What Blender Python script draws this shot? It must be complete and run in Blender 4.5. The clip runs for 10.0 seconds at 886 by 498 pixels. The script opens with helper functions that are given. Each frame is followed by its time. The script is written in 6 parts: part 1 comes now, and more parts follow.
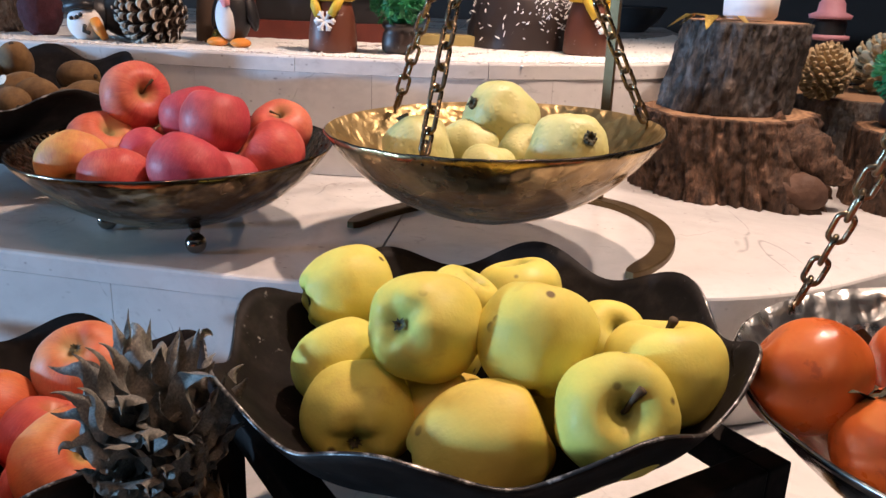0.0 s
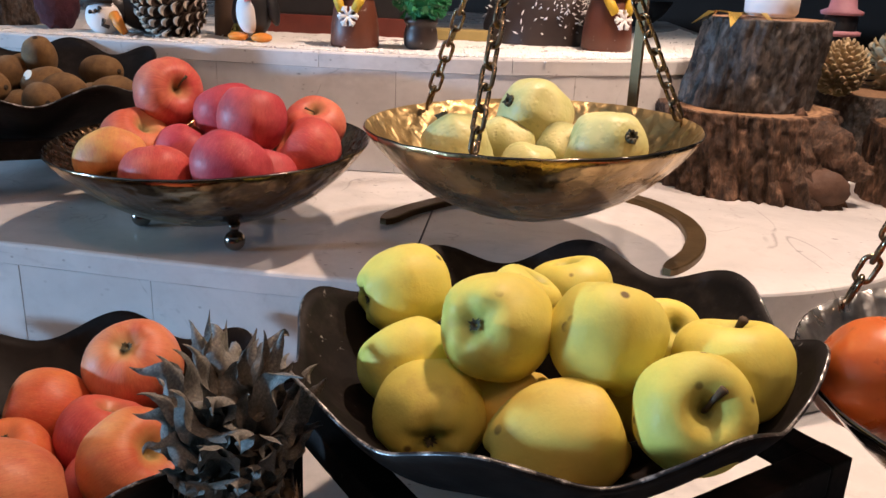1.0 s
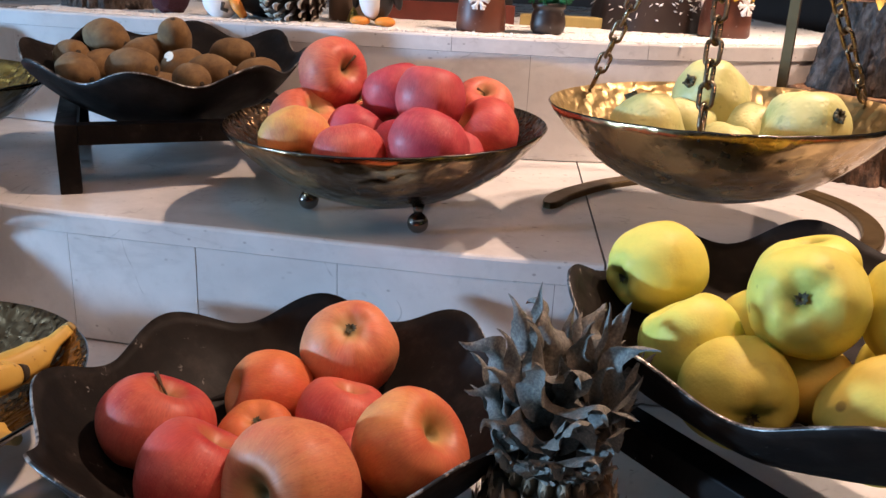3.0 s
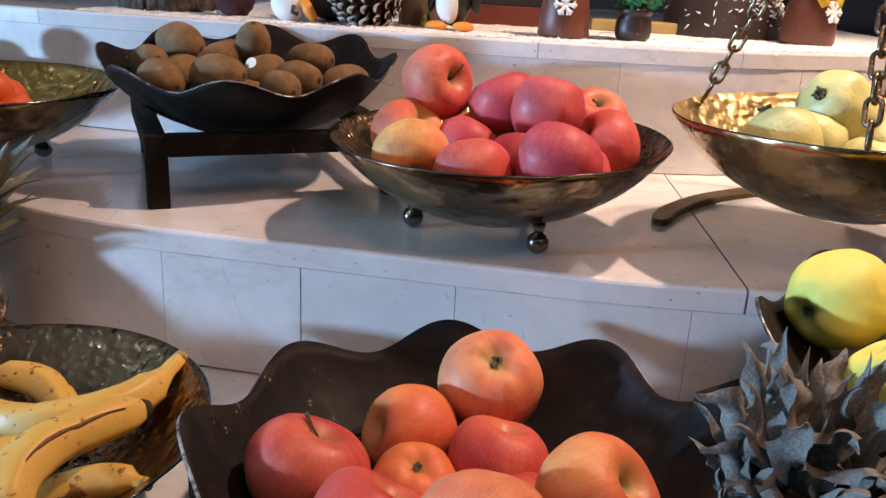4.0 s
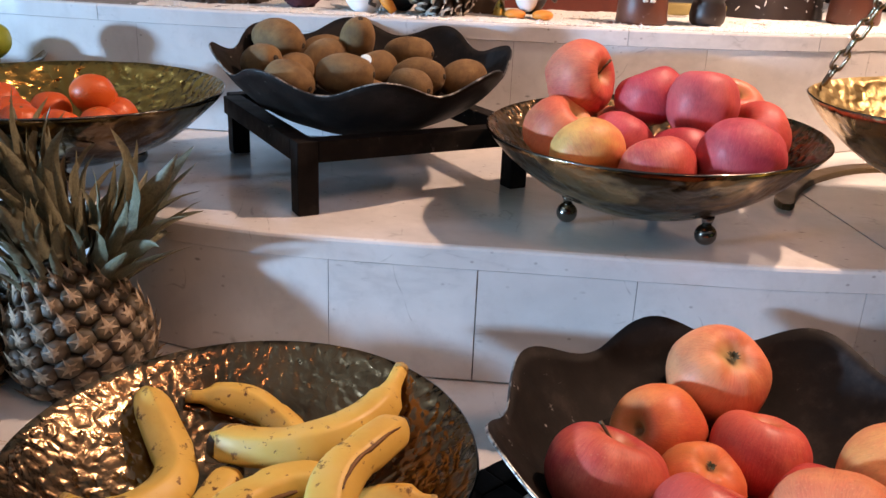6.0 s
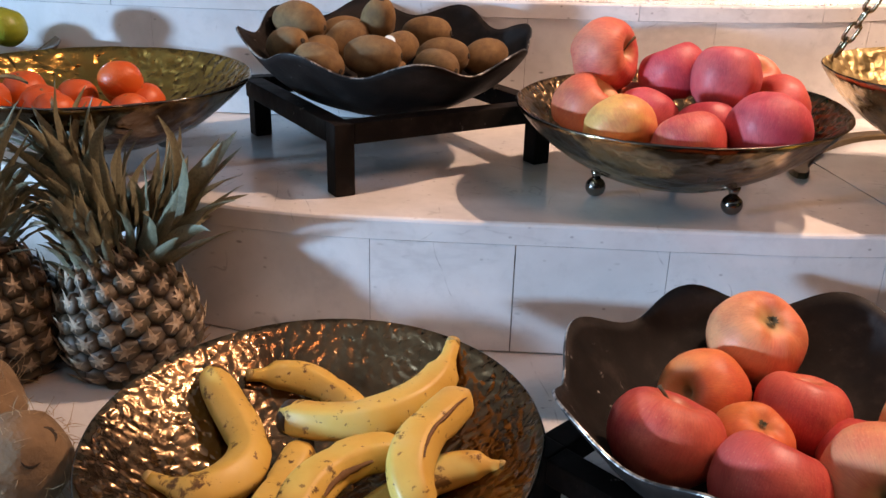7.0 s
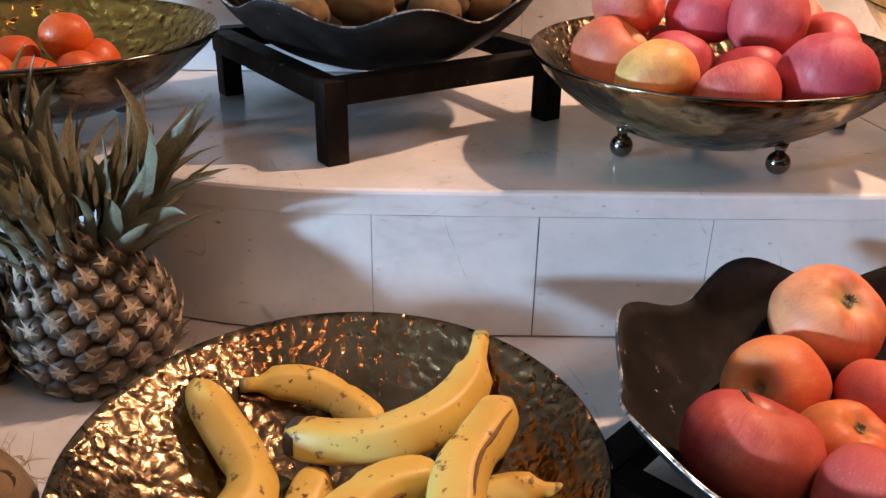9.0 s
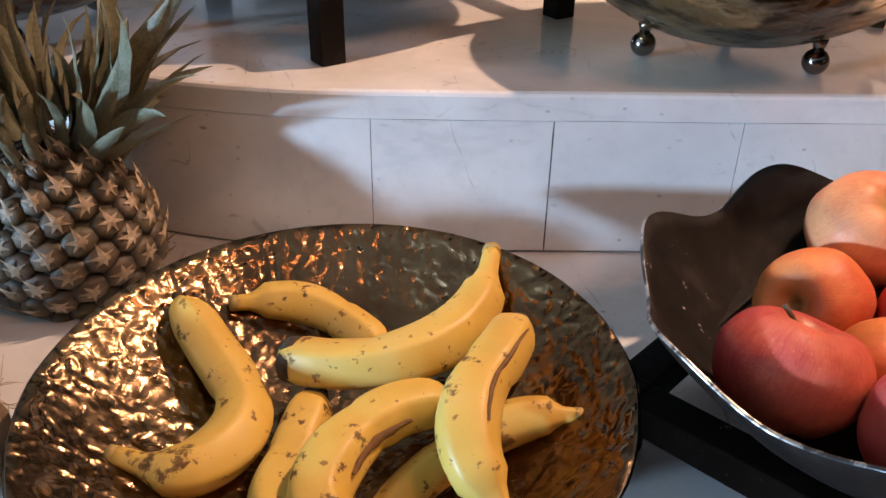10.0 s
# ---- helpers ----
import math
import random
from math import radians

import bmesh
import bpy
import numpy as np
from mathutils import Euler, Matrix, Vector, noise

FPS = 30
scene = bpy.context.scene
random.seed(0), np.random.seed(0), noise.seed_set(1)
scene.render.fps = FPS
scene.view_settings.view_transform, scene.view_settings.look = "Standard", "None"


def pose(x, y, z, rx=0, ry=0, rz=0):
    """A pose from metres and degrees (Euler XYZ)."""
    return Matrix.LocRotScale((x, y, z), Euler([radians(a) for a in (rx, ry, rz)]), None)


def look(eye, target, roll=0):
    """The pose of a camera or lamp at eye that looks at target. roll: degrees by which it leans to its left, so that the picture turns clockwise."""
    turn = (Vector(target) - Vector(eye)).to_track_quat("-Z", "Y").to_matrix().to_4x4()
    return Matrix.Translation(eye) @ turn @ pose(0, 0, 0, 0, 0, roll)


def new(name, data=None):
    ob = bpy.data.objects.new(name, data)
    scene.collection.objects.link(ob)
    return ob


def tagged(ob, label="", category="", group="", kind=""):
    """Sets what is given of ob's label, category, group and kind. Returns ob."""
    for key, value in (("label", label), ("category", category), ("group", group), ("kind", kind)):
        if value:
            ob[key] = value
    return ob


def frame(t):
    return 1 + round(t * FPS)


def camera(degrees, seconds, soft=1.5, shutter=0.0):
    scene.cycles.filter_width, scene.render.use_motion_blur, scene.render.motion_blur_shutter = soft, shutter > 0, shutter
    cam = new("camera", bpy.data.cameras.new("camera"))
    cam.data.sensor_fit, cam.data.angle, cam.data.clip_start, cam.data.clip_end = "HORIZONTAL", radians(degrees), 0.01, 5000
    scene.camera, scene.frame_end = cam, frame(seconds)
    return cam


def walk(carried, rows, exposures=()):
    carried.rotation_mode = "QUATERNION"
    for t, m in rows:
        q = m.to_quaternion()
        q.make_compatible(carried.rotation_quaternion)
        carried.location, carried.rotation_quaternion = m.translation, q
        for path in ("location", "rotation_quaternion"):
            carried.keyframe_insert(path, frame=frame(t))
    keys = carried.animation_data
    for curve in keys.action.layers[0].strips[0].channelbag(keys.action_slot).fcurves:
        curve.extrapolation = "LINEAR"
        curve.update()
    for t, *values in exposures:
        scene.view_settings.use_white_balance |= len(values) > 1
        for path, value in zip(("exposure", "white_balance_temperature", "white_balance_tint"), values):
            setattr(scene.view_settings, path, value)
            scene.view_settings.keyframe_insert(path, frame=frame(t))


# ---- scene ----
cam = camera(56.0, 10.0)
EXPOSURE = [(0.0, -0.36, 6000, 11), (1.0, -0.42, 6150, 11), (2.5, -0.25, 6300, 12), (4.0, -0.11, 6400, 15), (6.0, -0.03, 6750, 16), (8.0, 0.01, 7050, 18), (10.0, 0.14, 7250, 18)]
PATH = [
    (0, (0.097, 0.049, 1.339), (-0.102, 1.943, 0.726), 2.1),
    (0.5, (0.076, 0.049, 1.343), (-0.103, 1.939, 0.713), 2.3),
    (1, (0.039, 0.039, 1.345), (-0.123, 1.929, 0.713), 2.4),
    (1.5, (-0.017, 0.026, 1.339), (-0.169, 1.917, 0.707), 2.4),
    (2, (-0.064, 0.015, 1.331), (-0.212, 1.907, 0.699), 2.5),
    (2.5, (-0.11, 0.017, 1.319), (-0.257, 1.908, 0.685), 2.6),
    (4, (-0.302, 0.077, 1.311), (-0.435, 1.97, 0.679), 3.0),
    (4.5, (-0.358, 0.084, 1.32), (-0.463, 1.975, 0.675), 3.3),
    (5, (-0.415, 0.089, 1.315), (-0.468, 1.979, 0.662), 3.5),
    (5.5, (-0.503, 0.079, 1.32), (-0.452, 1.97, 0.669), 3.1),
    (6, (-0.565, 0.073, 1.328), (-0.496, 1.95, 0.641), 2.4),
    (7.5, (-0.651, 0.047, 1.345), (-0.476, 1.891, 0.589), 1.2),
    (8, (-0.665, 0.065, 1.352), (-0.447, 1.901, 0.589), 1.1),
    (8.5, (-0.672, 0.107, 1.343), (-0.442, 1.939, 0.576), 1.0),
    (9, (-0.674, 0.171, 1.316), (-0.45, 1.967, 0.464), 0.9),
    (9.5, (-0.674, 0.206, 1.296), (-0.455, 1.944, 0.332), 0.8),
    (10, (-0.674, 0.219, 1.281), (-0.455, 1.926, 0.262), 0.9),
]
walk(cam, [(t, look(eye, target, roll)) for t, eye, target, roll in PATH], EXPOSURE)

# ---- levels ----
T0, T1, T2 = 0.891, 1.044, 1.225          # counter, middle shelf, upper shelf
ROOM_W, ROOM_E, ROOM_S, ROOM_N, ROOM_H = -6.0, 2.8, -2.6, 3.6, 2.8


# ---- world, window light, ceiling lamps and added fill ----
world = bpy.data.worlds.new("world")
scene.world = world
world.use_nodes = True
wn = world.node_tree.nodes
sky = wn.new("ShaderNodeTexSky")
sky.sky_type, sky.sun_disc = "NISHITA", False
sky.sun_elevation, sky.sun_rotation = radians(18), radians(200)
wn["Background"].inputs["Strength"].default_value = 0.14
world.node_tree.links.new(sky.outputs["Color"], wn["Background"].inputs["Color"])


def lamp(name, kind, m, energy, color, size=0.03, cone=80, blend=0.5):
    data = bpy.data.lights.new(name, kind)
    data.energy, data.color = energy, color
    if kind == "AREA":
        data.shape, data.size, data.size_y = "RECTANGLE", size[0], size[1]
    else:
        data.shadow_soft_size = size
    if kind == "SPOT":
        data.spot_size, data.spot_blend = radians(cone), blend
    ob = new(name, data)
    ob.matrix_world = m
    return ob


# First lamp follows the shadows, second brightens the logs, last two are added fill.
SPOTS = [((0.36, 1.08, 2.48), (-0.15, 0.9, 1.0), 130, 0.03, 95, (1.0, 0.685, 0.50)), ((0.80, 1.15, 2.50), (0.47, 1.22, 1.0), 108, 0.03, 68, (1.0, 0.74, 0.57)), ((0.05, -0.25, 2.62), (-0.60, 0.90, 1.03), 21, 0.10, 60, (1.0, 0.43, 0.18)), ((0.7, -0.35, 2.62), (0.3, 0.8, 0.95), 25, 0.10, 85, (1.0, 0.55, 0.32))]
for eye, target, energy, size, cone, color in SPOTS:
    lamp("key_or_fill_beam", "SPOT", look(eye, target), energy, color, size, cone, 0.8)
WINDOW = (-2.35, -0.15, 0.95, 2.45)       # y0, y1, z0, z1 of the opening in the west wall
lamp("window_light", "AREA", look((ROOM_W - 0.02, -1.225, 1.43), (-0.5, 0.85, 1.05)), 590, (0.375, 0.655, 1.0), (0.35, 0.26))


# ---- node helpers ----
class Net:
    def __init__(self, name):
        self.mat = bpy.data.materials.new(name)
        self.mat.use_nodes = True
        self.tree = self.mat.node_tree
        self.bsdf = self.tree.nodes["Principled BSDF"]
        self.obj = self.tree.nodes.new("ShaderNodeTexCoord").outputs["Object"]
        self.rand = self.tree.nodes.new("ShaderNodeObjectInfo").outputs["Random"]

    def put(self, socket, value):
        if isinstance(value, bpy.types.NodeSocket):
            self.tree.links.new(value, socket)
        elif isinstance(value, (tuple, list)):
            socket.default_value = (*value, 1.0) if len(value) == 3 and socket.type == "RGBA" else value
        else:
            socket.default_value = value

    def node(self, kind, values=(), operation="", use_clamp=False, feature="", data_type="", blend_type=""):
        n = self.tree.nodes.new("ShaderNode" + kind)
        if operation:
            n.operation = operation
        if use_clamp:
            n.use_clamp = True
        if feature:
            n.feature = feature
        if data_type:
            n.data_type = data_type
        if blend_type:
            n.blend_type = blend_type
        for k, v in dict(values).items():
            self.put(n.inputs[k], v)
        return n

    def math(self, op, a, b=0.0, clamp=False):
        return self.node("Math", {0: a, 1: b}, operation=op, use_clamp=clamp).outputs[0]

    def noise(self, scale, detail=4.0, rough=0.55, vec=None, distort=0.0):
        return self.node("TexNoise", {"Vector": vec or self.obj, "Scale": scale, "Detail": detail, "Roughness": rough, "Distortion": distort}).outputs["Fac"]

    def voronoi(self, scale, vec=None, feature="F1", rnd=1.0):
        return self.node("TexVoronoi", {"Vector": vec or self.obj, "Scale": scale, "Randomness": rnd}, feature=feature).outputs["Distance"]

    def ramp(self, fac, stops):
        n = self.node("ValToRGB", {"Fac": fac})
        e = n.color_ramp.elements
        while len(e) < len(stops):
            e.new(0.5)
        for el, (p, c) in zip(e, stops):
            el.position, el.color = p, (*c, 1.0) if isinstance(c, (tuple, list)) else (c, c, c, 1.0)
        return n.outputs["Color"]

    def range(self, v, a, b, c=0.0, d=1.0):
        return self.node("MapRange", {"Value": v, "From Min": a, "From Max": b, "To Min": c, "To Max": d}).outputs[0]

    def mix(self, fac, a, b, blend="MIX"):
        n = self.node("Mix", (), data_type="RGBA", blend_type=blend)
        self.put(n.inputs[0], fac), self.put(n.inputs[6], a), self.put(n.inputs[7], b)
        return n.outputs[2]

    def mapped(self, scale=(1, 1, 1), loc=(0, 0, 0)):
        return self.node("Mapping", {"Vector": self.obj, "Scale": scale, "Location": loc}).outputs[0]

    def shifted(self, scale=(1, 1, 1)):
        """Object coordinates moved by the object's own random number, so that copies differ."""
        v = self.node("CombineXYZ", {0: self.math("MULTIPLY", self.rand, 7.3), 1: self.math("MULTIPLY", self.rand, 3.1), 2: 0.0}).outputs[0]
        return self.node("VectorMath", {0: self.mapped(scale), 1: v}, operation="ADD").outputs[0]

    def xyz(self):
        return self.node("SeparateXYZ", {0: self.obj}).outputs

    def bump(self, height, distance=0.001, strength=1.0, after=None):
        v = {"Height": height, "Distance": distance, "Strength": strength}
        if after:
            v["Normal"] = after
        return self.node("Bump", v).outputs[0]

    def done(self, color, rough=0.5, metal=0.0, normal=None, **more):
        self.put(self.bsdf.inputs["Base Color"], color)
        self.put(self.bsdf.inputs["Roughness"], rough)
        self.put(self.bsdf.inputs["Metallic"], metal)
        if normal:
            self.put(self.bsdf.inputs["Normal"], normal)
        for k, v in more.items():
            self.put(self.bsdf.inputs[k.replace("_", " ")], v)
        return self.mat


# ---- materials ----
def marble():
    n = Net("white_marble")
    cloud = n.noise(3.0, 5, 0.6, distort=0.6)
    slant = n.node("Mapping", {"Vector": n.shifted(), "Rotation": (0.3, 0.6, 0.5), "Scale": (0.45, 0.45, 1.0)}).outputs[0]
    vein = n.math("ABSOLUTE", n.math("SUBTRACT", n.noise(7.0, 5, 0.6, slant, 0.35), 0.5))
    base = n.ramp(cloud, [(0.28, (0.50, 0.495, 0.49)), (0.62, (0.75, 0.735, 0.715))])
    base = n.mix(n.math("MULTIPLY", n.range(vein, 0.0, 0.030, 0.20, 0.0), n.range(n.noise(3.4, 3), 0.46, 0.62)), base, (0.36, 0.36, 0.375))
    fine = n.math("MULTIPLY", n.range(vein, 0.0, 0.0060, 0.34, 0.0), n.range(n.noise(15, 4, 0.7), 0.54, 0.62))
    base = n.mix(fine, base, (0.20, 0.195, 0.19))
    chip = n.range(n.voronoi(24, n.mapped((0.55, 1.0, 1.3))), 0.030, 0.070, 1.0, 0.0)
    chip = n.math("MULTIPLY", chip, n.range(n.noise(9, 2), 0.46, 0.54))
    crack = n.math("ABSOLUTE", n.math("SUBTRACT", n.noise(4.5, 3, 0.5, n.node("Mapping", {"Vector": n.shifted(), "Rotation": (0.2, -0.5, 0.9), "Scale": (1.0, 0.35, 0.7)}).outputs[0], 0.2), 0.5))
    crack = n.math("MULTIPLY", n.range(crack, 0.0, 0.0030, 0.5, 0.0), n.range(n.noise(11, 4, 0.7), 0.52, 0.60))
    base = n.mix(crack, base, (0.15, 0.145, 0.14))
    speck = n.math("MULTIPLY", n.range(n.voronoi(70, n.mapped((0.7, 1.0, 1.0))), 0.06, 0.13, 0.65, 0.0), n.range(n.noise(6, 3), 0.47, 0.57))
    base = n.mix(speck, base, (0.22, 0.21, 0.20))
    base = n.mix(n.math("MULTIPLY", chip, 0.75), base, (0.12, 0.115, 0.11))
    base = n.mix(n.range(n.noise(1.6, 3), 0.45, 0.75, 0.0, 0.22), base, (0.60, 0.55, 0.49))
    base = n.mix(n.range(n.noise(34, 6, 0.75), 0.50, 0.76, 0.0, 0.32), base, (0.40, 0.39, 0.38))
    base = n.mix(n.math("MULTIPLY", n.rand, 0.16), base, (0.48, 0.46, 0.45))
    rough = n.range(n.noise(12, 4, 0.6), 0.3, 0.7, 0.09, 0.20)
    return n.done(base, rough, 0, n.bump(n.noise(60, 3), 0.0003, 0.25))


def grout():
    n = Net("dark_joint")
    return n.done(n.ramp(n.noise(45, 5, 0.7), [(0.38, (0.05, 0.045, 0.04)), (0.60, (0.30, 0.285, 0.27))]), 0.9)


def hammered(name, dark, light, dent=58.0, depth=0.005, rough=0.16, sharp=0.0, patch=0.15):
    """Beaten metal: overlapping hammer dents, fine creases between them, darker and lighter patches."""
    n = Net(name)
    warp = n.node("VectorMath", {0: n.node("TexNoise", {"Vector": n.obj, "Scale": 30.0}).outputs["Color"], 1: (0.022, 0.022, 0.022)}, operation="MULTIPLY").outputs[0]
    vec = n.node("VectorMath", {0: n.obj, 1: warp}, operation="ADD").outputs[0]
    v = n.voronoi(dent, vec, "SMOOTH_F1")
    crease = n.noise(dent * 0.75, 2.5, 0.55, distort=0.9)
    # Two tones of metal in patches, sharp-edged where patch is small.
    color = n.mix(n.range(n.noise(6.0, 5, 0.6), 0.5 - patch, 0.5 + patch), dark, light)
    stain = n.range(n.noise(38, 5, 0.7), 0.50, 0.72)
    color = n.mix(n.math("MULTIPLY", stain, 0.5), color, tuple(q * 0.32 for q in dark))
    height = n.math("ADD", n.math("MULTIPLY", v, 0.9), n.math("MULTIPLY", crease, 0.32))
    if sharp:
        height = n.math("ADD", height, n.math("MULTIPLY", n.voronoi(dent * 0.7, vec, "F1"), sharp))
    normal = n.bump(height, depth, 0.9)
    normal = n.bump(n.noise(230, 3), 0.0004, 0.3, normal)
    return n.done(color, n.range(n.noise(20, 4), 0.3, 0.7, max(0.03, rough - 0.05), rough + 0.14), 1.0, normal)


def black_iron(name="black_iron", sheen=0.52):
    n = Net(name)
    base = n.ramp(n.noise(26, 6, 0.7), [(0.3, (0.0070, 0.0060, 0.0056)), (0.52, (0.0120, 0.0098, 0.0088)), (0.74, (0.030, 0.024, 0.021))])
    scuff = n.math("MULTIPLY", n.range(n.noise(90, 5, 0.75), 0.645, 0.70), n.range(n.noise(7, 2), 0.49, 0.58))
    base = n.mix(scuff, base, (0.28, 0.27, 0.25))
    return n.done(base, n.range(n.noise(18, 4), 0.3, 0.7, sheen - 0.04, sheen + 0.16), 0.0, n.bump(n.noise(70, 4), 0.0012, 0.35), Specular_IOR_Level=0.10)


def worn_edge():
    n = Net("worn_metal_edge")
    wear = n.range(n.noise(55, 5, 0.7), 0.50, 0.62)
    return n.done(n.mix(wear, (0.02, 0.02, 0.02), (0.55, 0.53, 0.50)), 0.35, n.math("MULTIPLY", wear, 0.9), n.bump(n.noise(150), 0.0006, 0.5))


def plain(name, color, rough=0.5, metal=0.0, vary=0.25, scale=40.0, relief=0.0006, **more):
    n = Net(name)
    c = n.mix(n.noise(scale, 5, 0.6, n.shifted()), tuple(x * (1 - vary) for x in color), tuple(min(1.0, x * (1 + vary)) for x in color))
    return n.done(c, n.range(n.noise(scale * 0.7, 3), 0.3, 0.7, max(0.02, rough - 0.08), min(1.0, rough + 0.08)), metal, n.bump(n.noise(scale * 3, 4), relief, 0.5), **more)


def apple_skin(name, ground, blush, cover, cavity, spots=0.0, streak=0.35, rough=0.30, dots=(0.8, 0.62, 0.35), grain=1.0):
    """ground colour, blush colour, how far the blush covers, the colour round the stem; one cheek is redder than the other."""
    n = Net(name)
    x, y, z = n.xyz()
    ang = n.math("ARCTAN2", y, x)
    vec = n.node("CombineXYZ", {0: n.math("COSINE", ang), 1: n.math("SINE", ang), 2: n.math("ADD", n.math("MULTIPLY", z, 5.0), n.math("MULTIPLY", n.rand, 20.0))}).outputs[0]
    lines = n.noise(9.0, 5, 0.65, vec)
    broad = n.noise(16, 4, 0.6, n.shifted())
    cheek = n.math("MULTIPLY", n.math("SINE", n.math("ADD", ang, n.math("MULTIPLY", n.rand, 40.0))), 0.075)
    f = n.math("ADD", n.math("ADD", n.math("MULTIPLY", lines, streak), n.math("MULTIPLY", broad, 1.0 - streak)), cheek)
    f = n.range(f, 0.60 - cover * 0.30, 0.76 - cover * 0.26)
    skin = n.mix(f, ground, blush)
    skin = n.mix(n.range(n.noise(42, 6, 0.7, n.shifted()), 0.40, 0.72, 0.0, 0.20 + 0.30 * grain), skin, tuple(c * 0.58 for c in blush))
    skin = n.mix(n.range(n.noise(11, 3, 0.6, n.shifted()), 0.45, 0.70, 0.0, 0.45), skin, tuple(min(1.0, c * 1.2 + 0.02) for c in ground))
    fleck = n.noise(38.0, 6, 0.75, vec)
    skin = n.mix(n.range(fleck, 0.50, 0.70, 0.0, 0.50 * grain), skin, tuple(min(1.0, (p + q) * 0.62) for p, q in zip(ground, blush)))
    skin = n.mix(n.range(fleck, 0.47, 0.30, 0.0, 0.40 * grain), skin, tuple(c * 0.62 for c in blush))
    dot = n.math("MULTIPLY", n.range(n.voronoi(300, n.shifted()), 0.12, 0.24, 0.10, 0.0), n.range(n.noise(30, 3), 0.4, 0.6))
    skin = n.mix(dot, skin, dots)
    rad = n.math("SQRT", n.math("ADD", n.math("MULTIPLY", x, x), n.math("MULTIPLY", y, y)))
    ring = n.math("ADD", rad, n.math("MULTIPLY", n.math("SUBTRACT", n.noise(70, 4), 0.5), 0.016))
    # Both hollows recoloured by distance from the axis, darkest in the middle.
    skin = n.mix(n.range(ring, 0.003, 0.017, 0.85, 0.0), skin, cavity)
    skin = n.mix(n.range(ring, 0.001, 0.006, 0.75, 0.0), skin, tuple(c * 0.35 for c in cavity))
    if spots:
        s = n.range(n.voronoi(42, n.shifted()), 0.10, 0.16, spots, 0.0)
        s = n.math("MULTIPLY", s, n.range(n.noise(20, 2, 0.5, n.shifted()), 0.47, 0.54))
        skin = n.mix(s, skin, (0.09, 0.05, 0.02))
        tan = n.range(n.noise(28, 5, 0.65, n.shifted()), 0.58, 0.72, 0.0, 0.40)
        skin = n.mix(tan, skin, (0.40, 0.26, 0.06))
    normal = n.bump(n.noise(38, 4, 0.6), 0.0030, 0.35)
    normal = n.bump(n.noise(420, 2), 0.0003, 0.35, normal)
    return n.done(skin, n.range(n.noise(45, 5, 0.65), 0.3, 0.7, rough - 0.02, rough + 0.26), 0, normal, Specular_IOR_Level=0.36, Subsurface_Weight=0.05, Subsurface_Radius=(0.012, 0.005, 0.003), Subsurface_Scale=0.5)


def banana_skin():
    n = Net("banana_skin")
    c = n.ramp(n.noise(22, 4, 0.6, n.shifted()), [(0.25, (0.55, 0.335, 0.060)), (0.55, (0.63, 0.415, 0.090)), (0.8, (0.62, 0.445, 0.145))])
    freckle = n.math("MULTIPLY", n.range(n.noise(120, 4, 0.6, n.shifted((1, 1, 1))), 0.640, 0.665), 0.8)
    patch = n.math("MULTIPLY", n.range(n.noise(30, 6, 0.72, n.shifted((1, 1, 1))), 0.590, 0.625), 0.85)
    c = n.mix(freckle, c, (0.17, 0.075, 0.018))
    c = n.mix(patch, c, (0.085, 0.036, 0.011))
    dull = n.range(n.noise(7, 3, 0.6, n.shifted()), 0.5, 0.75, 0.0, 0.30)
    c = n.mix(dull, c, (0.42, 0.22, 0.05))
    return n.done(c, n.math("ADD", n.range(n.noise(40), 0.3, 0.7, 0.40, 0.56), n.math("MULTIPLY", patch, 0.3)), 0, n.bump(n.noise(60, 4), 0.0012, 0.35), Subsurface_Weight=0.05, Subsurface_Radius=(0.01, 0.006, 0.002), Subsurface_Scale=0.4)


def kiwi_skin():
    n = Net("kiwi_skin")
    c = n.ramp(n.noise(60, 6, 0.7, n.shifted()), [(0.25, (0.085, 0.043, 0.014)), (0.55, (0.180, 0.100, 0.033)), (0.8, (0.27, 0.165, 0.060))])
    return n.done(c, 0.78, 0, n.bump(n.noise(600, 4, 0.7), 0.0010, 0.7), Sheen_Weight=0.04, Sheen_Roughness=0.5)


def pitted(name, a, b, scale, depth, rough, blotch=None, **more):
    n = Net(name)
    c = n.mix(n.range(n.noise(24, 4, 0.6, n.shifted()), 0.3, 0.7), a, b)
    if blotch:
        c = n.mix(n.math("MULTIPLY", n.range(n.noise(70, 5, 0.65, n.shifted()), 0.6, 0.7), 0.7), c, blotch)
    pores = n.range(n.voronoi(scale), 0.0, 0.45)
    normal = n.bump(n.noise(40, 3), 0.0022, 0.45)
    return n.done(c, n.range(n.noise(30), 0.3, 0.7, rough - 0.06, rough + 0.1), 0, n.bump(pores, depth, 0.5, normal), **more)


def leaf_mat(name, a, b, c3):
    n = Net(name)
    x, y, z = n.xyz()
    stripes = n.noise(1.0, 4, 0.6, n.node("CombineXYZ", {0: n.math("MULTIPLY", x, 160.0), 1: n.math("MULTIPLY", y, 160.0), 2: n.math("ADD", n.math("MULTIPLY", z, 12.0), n.math("MULTIPLY", n.rand, 9.0))}).outputs[0])
    blot = n.noise(38, 5, 0.65, n.shifted())
    col = n.ramp(blot, [(0.3, a), (0.55, b), (0.78, c3)])
    col = n.mix(n.range(stripes, 0.45, 0.75, 0.0, 0.5), col, tuple(min(1, v * 1.9) for v in b))
    return n.done(col, n.range(blot, 0.3, 0.7, 0.34, 0.55), 0, n.bump(stripes, 0.0008, 0.7))


